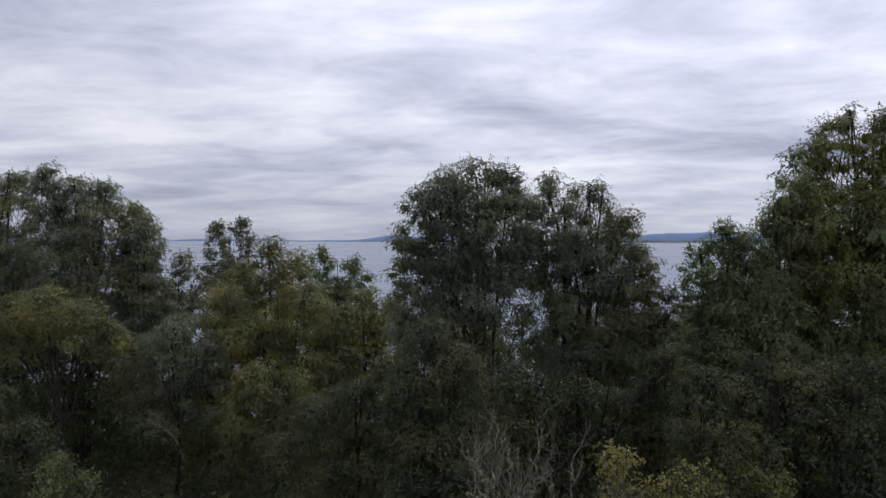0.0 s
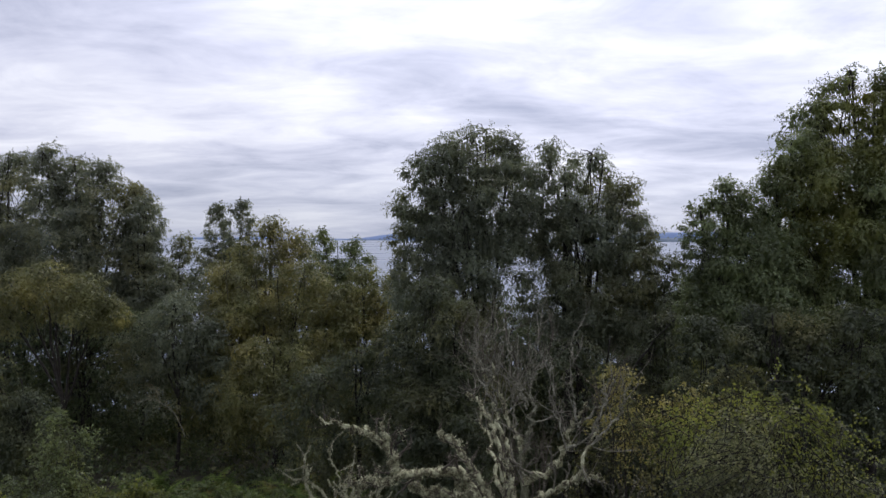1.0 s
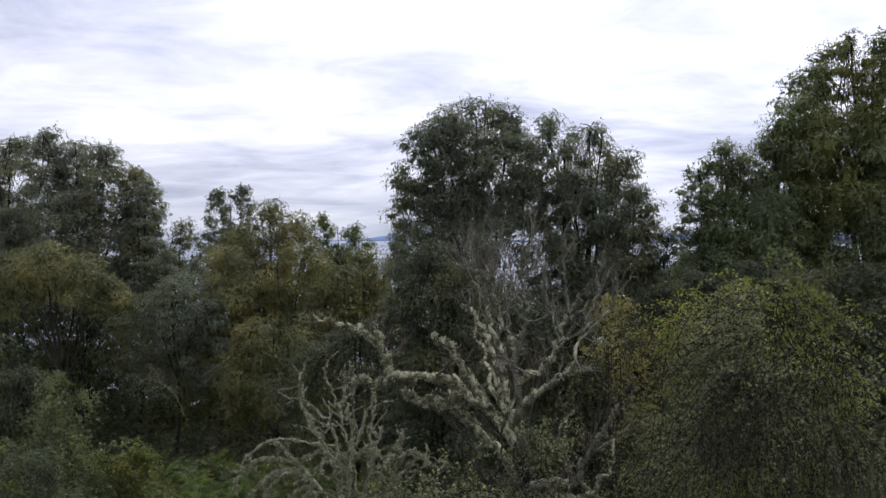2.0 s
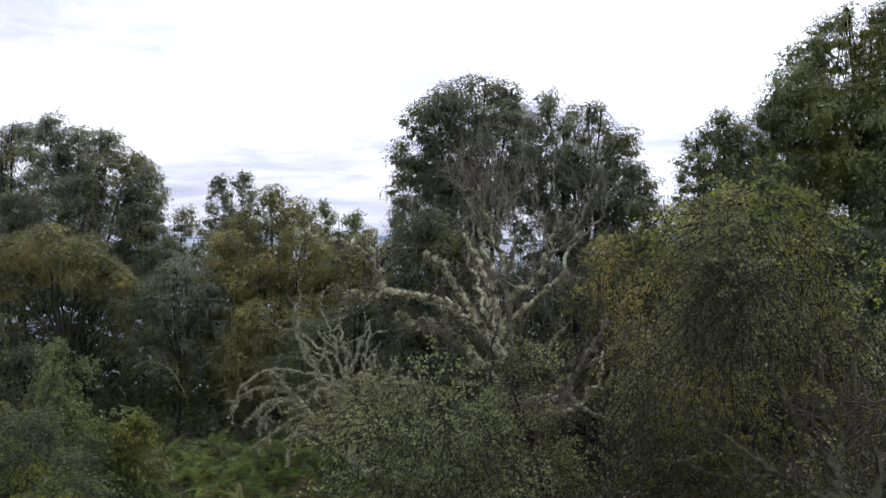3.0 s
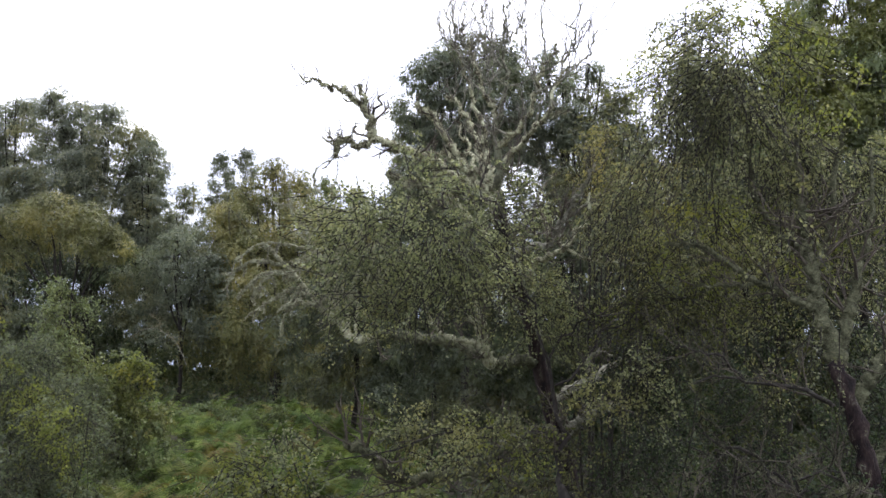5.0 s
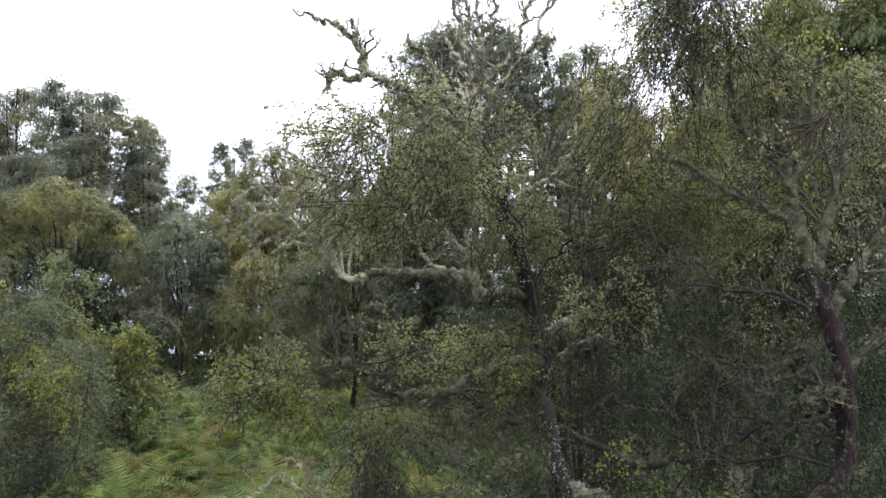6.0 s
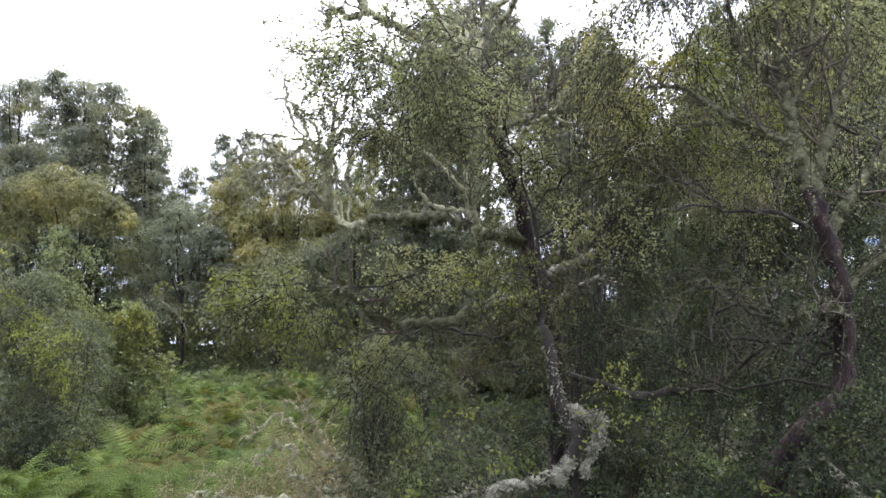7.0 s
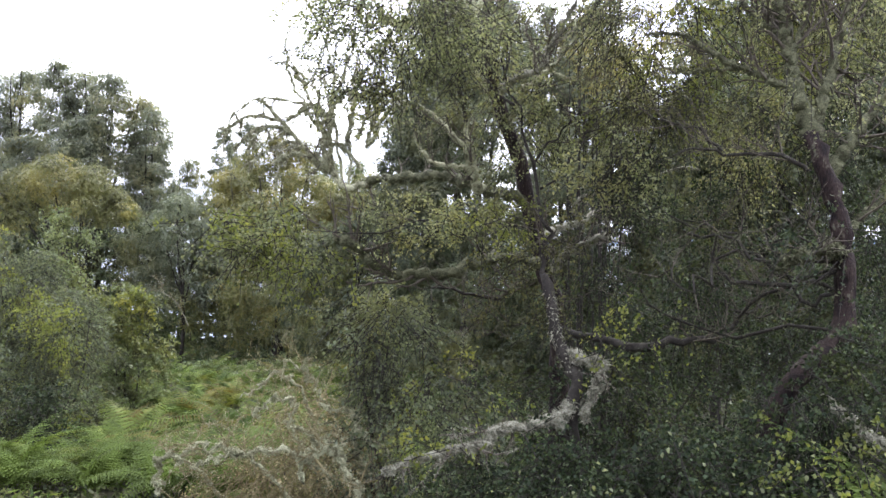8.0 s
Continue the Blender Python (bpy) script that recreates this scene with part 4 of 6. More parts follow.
    limb_part(tree, foot, [(0.75, 7.90, 4.64), (0.65, 7.60, 4.96), (0.61, 7.50, 5.24), (0.51, 7.50, 5.43), (0.35, 7.50, 5.68), (0.30, 7.50, 5.91)], 0.03, 0.010, BARK_DARK, rng, n=16, twigs=7, twig_length=0.35)
    limb_part(tree, foot, [(0.61, 7.50, 5.24), (0.71, 7.50, 5.50), (0.75, 7.50, 5.76), (0.82, 7.50, 6.07)], 0.018, 0.007, BARK_DARK, rng, n=10, twigs=6, twig_length=0.35)
    limb_part(tree, foot, [(1.3, 8.4, 4.75), (1.43, 7.90, 5.04), (1.62, 7.60, 5.17), (1.73, 7.50, 5.21), (1.79, 7.50, 5.39), (1.90, 7.50, 5.49), (1.94, 7.50, 5.77)], 0.034, 0.012, TWIG_GREY, rng, n=14, twigs=8, twig_length=0.3, rise=0.6, lichen=500, tuft=0.03)
    limb_part(tree, foot, [(-1.0, 9.28, 4.12), (-1.3, 9.55, 4.8), (-1.72, 9.6, 5.49), (-1.8, 9.6, 6.12)], 0.022, 0.006, TWIG_GREY, rng, twigs=10, twig_length=0.34, **spray)
    limb_part(tree, foot, [(-0.9, 9.25, 4.02), (-1.17, 9.6, 5.27), (-1.37, 9.6, 5.81), (-1.49, 9.6, 6.2)], 0.019, 0.006, TWIG_GREY, rng, twigs=10, twig_length=0.34, **spray)
    limb_part(tree, foot, [(-0.8, 9.15, 3.98), (-0.85, 9.5, 5.0), (-0.77, 9.5, 5.74)], 0.017, 0.006, TWIG_GREY, rng, twigs=10, twig_length=0.34, **spray)
    limb_part(tree, foot, [(-0.95, 9.25, 4.05), (-1.10, 9.25, 4.5), (-1.13, 9.20, 4.94), (-0.97, 9.20, 5.31), (-0.84, 9.20, 5.65), (-0.76, 9.20, 5.92)], 0.022, 0.009, TWIG_GREY, rng, twigs=9, twig_length=0.34, **spray)
    limb_part(tree, foot, [(-1.1, 9.25, 4.6), (-1.05, 9.20, 5.01), (-1.05, 9.20, 5.39), (-1.11, 9.20, 5.68), (-1.16, 9.20, 6.01)], 0.018, 0.008, TWIG_GREY, rng, twigs=9, twig_length=0.34, **spray)
    limb_part(tree, foot, [(-1.1, 9.25, 4.5), (-1.24, 9.40, 4.97), (-1.35, 9.50, 5.33), (-1.54, 9.60, 5.57), (-1.74, 9.60, 5.70), (-1.98, 9.60, 5.73)], 0.019, 0.008, TWIG_GREY, rng, twigs=9, twig_length=0.34, **spray)
    # drooping furry fronds on one spine
    arc = dict(shag=LICHEN_CREAM, wobble=0.008, level=0, rise=-0.6, lichen=1500, tuft=0.032, furry=0.5, n=12)
    limb_part(tree, foot, [(-1.0, 9.28, 4.12), (-1.15, 9.4, 4.35), (-1.25, 9.45, 4.62)], 0.04, 0.034, TWIG_GREY, rng, twigs=3, twig_length=0.25, **arc)
    limb_part(tree, foot, [(-1.15, 9.40, 4.17), (-1.34, 9.45, 4.35), (-1.52, 9.50, 4.57), (-1.79, 9.50, 4.87), (-1.98, 9.50, 5.06), (-2.10, 9.50, 5.20)], 0.034, 0.016, TWIG_GREY, rng, twigs=6, twig_length=0.2, **arc)
    limb_part(tree, foot, [(-1.29, 9.50, 5.13), (-1.63, 9.50, 5.17), (-2.02, 9.50, 5.22), (-2.27, 9.50, 5.16), (-2.52, 9.50, 4.96)], 0.014, 0.006, TWIG_GREY, rng, twigs=8, twig_length=0.2, **arc)
    limb_part(tree, foot, [(-1.86, 9.50, 4.91), (-2.17, 9.50, 4.97), (-2.48, 9.50, 4.86), (-2.68, 9.50, 4.55)], 0.014, 0.006, TWIG_GREY, rng, twigs=7, twig_length=0.2, **arc)
    limb_part(tree, foot, [(-1.72, 9.50, 4.79), (-2.01, 9.45, 4.82), (-2.26, 9.40, 4.68), (-2.46, 9.40, 4.45)], 0.013, 0.006, TWIG_GREY, rng, twigs=7, twig_length=0.2, **arc)
    limb_part(tree, foot, [(-1.62, 9.50, 4.68), (-1.88, 9.40, 4.81), (-2.08, 9.30, 4.70), (-2.25, 9.30, 4.47)], 0.014, 0.006, TWIG_GREY, rng, twigs=7, twig_length=0.2, **arc)
    limb_part(tree, foot, [(-1.54, 9.50, 4.59), (-1.76, 9.40, 4.59), (-2.00, 9.30, 4.43), (-2.23, 9.30, 4.28)], 0.013, 0.006, TWIG_GREY, rng, twigs=7, twig_length=0.2, **arc)
    limb_part(tree, foot, [(-1.43, 9.45, 4.50), (-1.65, 9.40, 4.52), (-1.77, 9.35, 4.33), (-1.84, 9.30, 3.96)], 0.018, 0.008, TWIG_GREY, rng, twigs=7, twig_length=0.2, **arc)
    # furry limb between the spray and the trunk
    limb_part(tree, foot, [(1.11, 8.25, 5.06), (0.74, 8.40, 5.48), (0.44, 8.50, 5.76), (0.27, 8.50, 5.92), (0.06, 8.50, 5.97), (-0.13, 8.50, 5.99), (-0.34, 8.50, 6.09)], 0.05, 0.03, BARK_MOSSY, rng, n=18, twigs=16, twig_length=0.25, level=0, lichen=2200, tuft=0.038, furry=0.3)
    limb_part(tree, foot, [(0.44, 8.50, 5.75), (0.30, 8.50, 6.00), (0.21, 8.50, 6.17)], 0.03, 0.02, BARK_MOSSY, rng, n=8, twigs=8, twig_length=0.2, level=0, lichen=2200, tuft=0.038, furry=0.3)
    # more furry branches of the spray
    for i in range(12):
        start = np.array([rng.uniform(-1.4, -0.5), 9.3 + rng.uniform(-0.2, 0.2), rng.uniform(4.2, 4.9)])
        a = math.radians(rng.uniform(5, 165))
        ln = rng.uniform(0.6, 1.25)
        out = np.array([math.cos(a) * -0.8, rng.uniform(-0.35, 0.25), math.sin(a)]) * ln
        sag = -0.25 if abs(math.cos(a)) > 0.6 else 0.05
        limb_part(tree, foot, [start, start + out * 0.5 + [0, 0, 0.06], start + out + [0, 0, sag]], 0.024, 0.008, TWIG_GREY, rng, n=8, twigs=7, twig_length=0.22, rise=0.1, lichen=1500, tuft=0.034, furry=0.4, level=0, shag=LICHEN_CREAM)
    # low limbs under the living leaves
    low = dict(lichen=600, tuft=0.034, shag=MOSS)
    limb_part(tree, foot, [(1.72, 8.40, 2.98), (1.26, 7.80, 3.09), (0.92, 7.30, 3.05), (0.61, 7.00, 2.94), (0.27, 6.85, 2.91), (-0.01, 6.75, 2.94), (-0.21, 6.74, 3.03), (-0.30, 6.74, 3.17), (-0.42, 6.70, 3.23), (-0.54, 6.70, 3.24)], 0.06, 0.04, BARK_DARK, rng, n=24, twigs=14, twig_length=0.45, rise=0.5, **low)
    limb_part(tree, foot, [(2.03, 8.50, 2.98), (1.76, 8.60, 2.79), (1.49, 8.70, 2.69), (1.24, 8.70, 2.52), (1.04, 8.70, 2.35), (0.88, 8.70, 2.21)], 0.045, 0.02, BARK_DARK, rng, n=16, twigs=16, twig_length=0.5, rise=0.6, **low)
    limb_part(tree, foot, [(1.24, 8.70, 2.52), (0.98, 8.60, 2.55), (0.65, 8.50, 2.66), (0.37, 8.40, 2.69)], 0.026, 0.010, BARK_DARK, rng, n=12, twigs=10, twig_length=0.4, rise=0.6)
    limb_part(tree, foot, [(1.95, 8.60, 2.44), (1.65, 8.50, 2.29), (1.33, 8.40, 2.26), (1.17, 8.40, 2.18)], 0.04, 0.03, BARK_DARK, rng, n=12, twigs=5, twig_length=0.4, **low)
    limb_part(tree, foot, [(1.75, 8.5, 2.80), (1.91, 8.40, 3.02), (2.06, 8.30, 3.15), (2.25, 8.30, 3.25), (2.40, 8.20, 3.34), (2.53, 8.20, 3.31)], 0.05, 0.036, BARK_MOSSY, rng, n=14, twigs=10, twig_length=0.35, lichen=900, tuft=0.036, shag=LICHEN_GREY)
    limb_part(tree, foot, [(1.67, 8.50, 3.29), (2.09, 8.70, 3.47), (2.39, 8.90, 3.59), (2.69, 9.00, 3.72), (2.87, 9.00, 3.86), (3.20, 9.00, 4.16), (3.87, 9.00, 4.31)], 0.05, 0.014, BARK_MOSSY, rng, n=18, twigs=16, twig_length=0.45, lichen=700, tuft=0.036, shag=LICHEN_GREY)
    limb_part(tree, foot, [(2.25, 8.80, 3.54), (2.21, 8.80, 3.78), (2.35, 8.80, 3.89), (2.61, 8.80, 3.82)], 0.024, 0.012, BARK_MOSSY, rng, n=10, twigs=6, twig_length=0.3, lichen=700, tuft=0.034, shag=LICHEN_GREY)
    limb_part(tree, foot, [(1.9, 8.5, 2.2), (2.45, 7.00, 2.20), (2.83, 6.90, 2.26), (3.13, 6.90, 2.28), (3.40, 7.00, 2.35), (3.61, 7.10, 2.49), (3.91, 7.20, 2.59)], 0.05, 0.02, BARK_DARK, rng, n=18, twigs=14, twig_length=0.45, rise=0.5, lichen=250, tuft=0.026, shag=MOSS)


def build_middle_birch():
    rng = np.random.default_rng(72)
    foot = np.array([1.8, 6.35, float(ground_z(1.8, 6.35)) - 0.1])
    tree = thing("leaning_birch", "small leaning birch with thin olive-green leaves and a lichened stem", "birch tree", at=foot)
    body = curve([foot, (1.8, 6.2, 1.0), (1.74, 6.05, 1.75), (1.77, 6.10, 2.00), (1.69, 6.15, 2.17), (1.61, 6.20, 2.35), (1.58, 6.25, 2.52), (1.57, 6.35, 2.70), (1.53, 6.60, 2.93)], 24, 0.01, rng)
    v, f = tube(body - foot, np.linspace(0.068, 0.046, 24) * (1 + 0.16 * np.sin(np.arange(24) * 2.1)), 10, rng, 0.2)
    trunk = part("trunk", smooth(mesh_of("trunk", v, f, BARK_DARK)), tree)
    v, f = tufts([(body[9:22], np.linspace(0.07, 0.056, 13))], 2600, 0.032, rng, 1.15)
    part("lichen", mesh_of("lichen", v - foot, f, LICHEN_GREY), trunk, "pale grey-green beard lichen", "stuff")
    upper = [np.array(p) for p in ((1.53, 6.58, 2.9), (1.6, 6.9, 3.4), (1.4, 7.0, 4.2), (1.0, 6.7, 5.2))]
    limb_part(tree, foot, upper, 0.028, 0.008, BARK_DARK, rng, n=16, wobble=0.04, twigs=8, twig_length=0.5)
    body = curve(upper, 24)
    ragged = dict(lichen=2200, tuft=0.034, shag=LICHEN_GREY, lump=0.25, rise=-0.3)
    limb_part(tree, foot, [(1.66, 6.17, 2.26), (1.82, 6.10, 2.21), (1.92, 6.05, 2.18), (1.99, 6.00, 2.16), (1.97, 6.00, 2.04), (1.90, 6.00, 1.88), (1.84, 6.00, 1.68)], 0.046, 0.026, BARK_MOSSY, rng, n=16, twigs=6, twig_length=0.2, **ragged)
    limb_part(tree, foot, [(1.75, 6.05, 1.82), (1.62, 6.00, 1.69), (1.44, 5.90, 1.66), (1.23, 5.80, 1.66), (1.03, 5.70, 1.64), (0.88, 5.60, 1.55), (0.64, 5.50, 1.50), (0.34, 5.40, 1.46), (0.1, 5.3, 1.40)], 0.048, 0.024, BARK_MOSSY, rng, n=22, twigs=10, twig_length=0.28, **ragged)
    for tip, start in (((-0.2, 6.1, 5.2), 19), ((1.9, 6.6, 4.6), 14), ((0.3, 6.0, 5.8), 22), ((1.2, 6.8, 5.5), 21), ((2.4, 6.5, 4.6), 12), ((-0.7, 6.0, 3.3), 6)):
        s = body[start]
        limb_part(tree, foot, [s, s * 0.6 + np.array(tip) * 0.4 + np.array([0.1, 0.15, 0.22]), tip], 0.014, 0.004, BARK_DARK, rng, n=10, wobble=0.05, twigs=6, twig_length=0.5)
    leafy_parts(tree, foot, [(0.15, 6.1, 5.45, 0.75, 0.75, 0.48, 220), (0.62, 6.3, 5.3, 0.45, 0.6, 0.45, 130), (1.45, 8.4, 5.3, 0.6, 0.3, 0.4, 90), (1.9, 7.4, 4.6, 0.7, 0.3, 0.35, 60), (-0.25, 6.0, 4.8, 0.5, 0.6, 0.4, 90), (-0.25, 6.2, 5.0, 0.3, 0.35, 0.7, 80), (0.4, 6.4, 4.7, 0.8, 0.45, 0.26, 100), (1.3, 7.3, 4.75, 0.7, 0.3, 0.28, 60), (1.3, 7.4, 4.5, 0.4, 0.2, 0.4, 100), (0.95, 7.2, 5.35, 0.32, 0.2, 0.45, 80), (-0.35, 6.1, 5.35, 0.3, 0.4, 0.35, 50)], 0.029, LEAF_RUST, rng, per_twig=34, fall=0.35)
    leafy_parts(tree, foot, [(-0.85, 5.8, 3.2, 0.45, 0.4, 0.2, 150), (0.95, 6.2, 3.4, 0.45, 0.3, 0.16, 80), (0.35, 6.4, 3.45, 0.7, 0.3, 0.18, 80), (2.0, 6.4, 3.85, 0.4, 0.3, 0.4, 90)], 0.033, LEAF_RUST, rng, per_twig=26, twig=0.27, fall=0.2)
    leafy_parts(tree, foot, [(1.4, 7.4, 2.7, 1.0, 0.4, 0.3, 50), (1.7, 7.3, 3.4, 0.3, 0.2, 0.25, 30), (1.8, 7.6, 2.7, 0.3, 0.2, 0.4, 36), (1.5, 7.1, 3.15, 0.3, 0.25, 0.4, 50)], 0.033, LEAF_BROWN_SHADE, rng, per_twig=22, twig=0.32, fall=0.25)
    leafy_parts(tree, foot, [(-0.95, 5.5, 3.3, 0.35, 0.25, 0.2, 70), (-0.65, 5.5, 3.1, 0.3, 0.25, 0.15, 45), (0.95, 6.0, 3.45, 0.35, 0.2, 0.1, 30)], 0.033, LEAF_YELLOW, rng, per_twig=20, twig=0.27, fall=0.2)


def build_right_birch():
    rng = np.random.default_rng(73)
    foot = np.array([3.3, 5.65, float(ground_z(3.3, 5.65)) - 0.1])
    tree = thing("old_birch", "old spreading birch with a red-brown trunk and mossy forked limbs", "birch tree", at=foot)
    body = curve([foot, (3.30, 5.6, 1.3), (3.36, 5.55, 1.95), (3.64, 5.55, 2.31), (3.85, 5.60, 2.50), (3.95, 5.65, 2.78), (3.96, 5.70, 3.07), (3.94, 5.72, 3.31), (3.91, 5.75, 3.57), (3.86, 5.80, 3.82), (3.80, 5.85, 4.07), (3.76, 5.90, 4.25)], 30, 0.008, rng)
    v, f = tube(body - foot, np.linspace(0.095, 0.066, 30) * (1 + 0.1 * np.sin(np.arange(30) * 1.7)), 12, rng, 0.22)
    trunk = part("trunk", smooth(mesh_of("trunk", v, f, BARK_RED)), tree, "cracked red-brown trunk")
    v, f = tufts([(body[8:], np.linspace(0.09, 0.074, 22))], 600, 0.034, rng, 1.08)
    part("lichen", mesh_of("lichen", v - foot, f, MOSS), trunk, "olive-grey moss", "stuff")
    mossy = dict(lichen=620, tuft=0.028, shag=MOSS, wobble=0.012)
    limb_part(tree, foot, [(3.85, 6.05, 4.22), (3.81, 6.11, 4.46), (3.75, 6.14, 4.64), (3.70, 6.20, 4.86), (3.70, 6.26, 5.08), (3.65, 6.33, 5.25), (3.51, 6.37, 5.34), (3.39, 6.41, 5.50), (3.27, 6.47, 5.78), (3.20, 6.50, 6.30)], 0.08, 0.014, BARK_MOSSY, rng, n=22, twigs=10, twig_length=0.5, **mossy)
    limb_part(tree, foot, [(3.69, 6.30, 5.15), (3.68, 6.33, 5.37), (3.65, 6.37, 5.59), (3.66, 6.44, 5.94), (3.60, 6.40, 6.50)], 0.06, 0.012, BARK_MOSSY, rng, n=16, twigs=10, twig_length=0.5, **mossy)
    limb_part(tree, foot, [(3.71, 6.18, 4.81), (3.74, 6.23, 5.10), (3.83, 6.26, 5.32), (3.90, 6.30, 5.57), (3.97, 6.37, 6.02), (4.00, 6.30, 6.30)], 0.04, 0.012, BARK_DARK, rng, n=16, twigs=10, twig_length=0.5, **mossy)
    limb_part(tree, foot, [(3.87, 6.07, 4.27), (3.93, 6.11, 4.54), (4.02, 6.14, 4.76), (4.09, 6.20, 5.02), (4.19, 6.26, 5.30), (4.28, 6.33, 5.59), (4.32, 6.44, 6.16)], 0.06, 0.014, BARK_MOSSY, rng, n=20, twigs=12, twig_length=0.55, **mossy)
    limb_part(tree, foot, [(3.94, 5.97, 3.81), (4.04, 5.99, 4.04), (4.15, 6.02, 4.18), (4.26, 6.05, 4.32), (4.40, 6.09, 4.48), (4.53, 6.12, 4.64), (4.83, 6.20, 4.98), (5.20, 6.20, 5.70)], 0.066, 0.014, BARK_MOSSY, rng, n=20, twigs=10, twig_length=0.5, **mossy)
    limb_part(tree, foot, [(4.16, 6.02, 4.19), (4.25, 6.02, 4.22), (4.36, 6.02, 4.24), (4.65, 6.05, 4.33)], 0.024, 0.010, BARK_MOSSY, rng, n=12, twigs=6, twig_length=0.4, **mossy)
    limb_part(tree, foot, [(4.08, 5.99, 3.26), (4.18, 6.00, 3.44), (4.30, 6.02, 3.58), (4.51, 6.05, 3.71), (4.91, 6.12, 3.89), (5.40, 6.20, 4.50)], 0.044, 0.012, BARK_MOSSY, rng, n=16, twigs=8, twig_length=0.5, **mossy)
    limb_part(tree, foot, [(3.81, 6.09, 4.40), (3.72, 6.16, 4.65), (3.56, 6.21, 4.78), (3.41, 6.26, 4.87), (3.22, 6.30, 4.96), (3.03, 6.33, 5.09), (2.85, 6.37, 5.21), (2.70, 6.41, 5.27), (2.42, 6.47, 5.28)], 0.042, 0.010, BARK_MOSSY, rng, n=20, twigs=12, twig_length=0.45, **mossy)
    limb_part(tree, foot, [(3.28, 6.30, 4.94), (3.07, 6.30, 4.91), (2.84, 6.33, 4.90), (2.67, 6.37, 4.90)], 0.018, 0.007, BARK_MOSSY, rng, n=12, twigs=6, twig_length=0.3, **mossy)
    limb_part(tree, foot, [(3.90, 5.65, 3.21), (3.79, 5.62, 3.28), (3.63, 5.58, 3.23), (3.48, 5.54, 3.17), (3.30, 5.54, 3.09)], 0.05, 0.018, BARK_MOSSY, rng, n=14, twigs=9, twig_length=0.35, lichen=1100, tuft=0.045, shag=MOSS)
    limb_part(tree, foot, [(3.68, 5.80, 3.93), (3.49, 5.80, 4.04), (3.30, 5.90, 4.08), (3.06, 6.00, 4.10), (2.81, 6.00, 4.13), (2.57, 6.00, 4.08)], 0.022, 0.008, BARK_DARK, rng, n=14, twigs=10, twig_length=0.4, lichen=320, tuft=0.026, shag=MOSS, wobble=0.012)
    limb_part(tree, foot, [(3.01, 6.00, 4.11), (2.81, 6.00, 4.28), (2.61, 6.00, 4.35), (2.34, 6.00, 4.40)], 0.014, 0.006, BARK_DARK, rng, n=12, twigs=8, twig_length=0.35, lichen=320, tuft=0.026, shag=MOSS, wobble=0.012)
    limb_part(tree, foot, [(3.59, 5.30, 2.06), (3.60, 5.10, 2.02), (3.63, 4.95, 1.96), (3.66, 4.80, 1.90), (3.70, 4.65, 1.87), (3.89, 4.50, 1.84)], 0.045, 0.03, BARK_MOSSY, rng, n=16, wobble=0.012, lichen=700, tuft=0.032, shag=LICHEN_GREY)
    for i in range(6):
        s = np.array([rng.uniform(2.4, 3.6), rng.uniform(5.8, 6.9), rng.uniform(2.1, 3.6)])
        w = np.array([rng.uniform(-1.0, 0.2), rng.uniform(-0.5, 0.3), rng.uniform(-0.2, 0.5)])
        k = np.array([3.94, 5.68, rng.uniform(2.75, 3.2)])
        limb_part(tree, foot, [k, k * 0.6 + s * 0.4 + rng.normal(size=3) * 0.2, s, s + w * 0.5 + rng.normal(size=3) * 0.25, s + w], 0.022, 0.006, BARK_DARK, rng, n=16, twigs=9, twig_length=0.4, rise=0.3, wobble=0.05, level=1, lichen=240, tuft=0.03, shag=MOSS)
    leafy_parts(tree, foot, [(3.05, 6.3, 6.85, 0.5, 0.5, 0.6, 320), (3.7, 6.9, 6.3, 0.6, 0.4, 0.5, 200), (2.55, 6.4, 6.45, 0.4, 0.45, 0.55, 250), (4.3, 7.1, 6.0, 0.8, 0.4, 0.5, 190), (5.3, 7.0, 6.0, 0.9, 0.5, 0.5, 170), (2.2, 6.7, 5.7, 0.26, 0.3, 0.35, 70), (2.55, 7.7, 5.6, 0.4, 0.3, 0.5, 130), (4.5, 7.4, 5.2, 0.9, 0.3, 0.6, 150), (3.2, 7.3, 5.8, 0.8, 0.3, 0.4, 120), (2.9, 7.4, 5.0, 0.9, 0.3, 0.5, 120), (3.9, 7.2, 4.5, 0.6, 0.3, 0.5, 120), (3.7, 5.4, 4.9, 0.7, 0.2, 0.5, 14), (4.5, 5.4, 4.0, 0.5, 0.2, 0.6, 18), (3.0, 5.6, 5.5, 0.4, 0.2, 0.3, 12)], 0.03, LEAF_NEAR, rng, per_twig=32)
    leafy_parts(tree, foot, [(2.45, 6.7, 4.5, 0.5, 0.4, 0.6, 130)], 0.034, LEAF_BROWN_SHADE, rng, per_twig=26)
    # low and back leaves: their shade is put into the darker colour
    leafy_parts(tree, foot, [(4.9, 6.9, 3.8, 1.1, 0.6, 0.8, 200), (3.2, 7.2, 3.1, 1.2, 0.5, 0.8, 220), (4.8, 6.9, 2.6, 1.1, 0.6, 0.7, 200), (3.4, 6.9, 4.2, 1.2, 0.5, 0.5, 170), (2.3, 7.3, 3.4, 0.6, 0.4, 0.6, 90), (3.5, 5.1, 2.05, 0.5, 0.2, 0.3, 90), (3.8, 5.2, 2.4, 0.4, 0.2, 0.3, 60), (3.7, 5.3, 3.3, 0.35, 0.15, 0.3, 20)], 0.033, LEAF_SHRUB_SHADE, rng, per_twig=26)
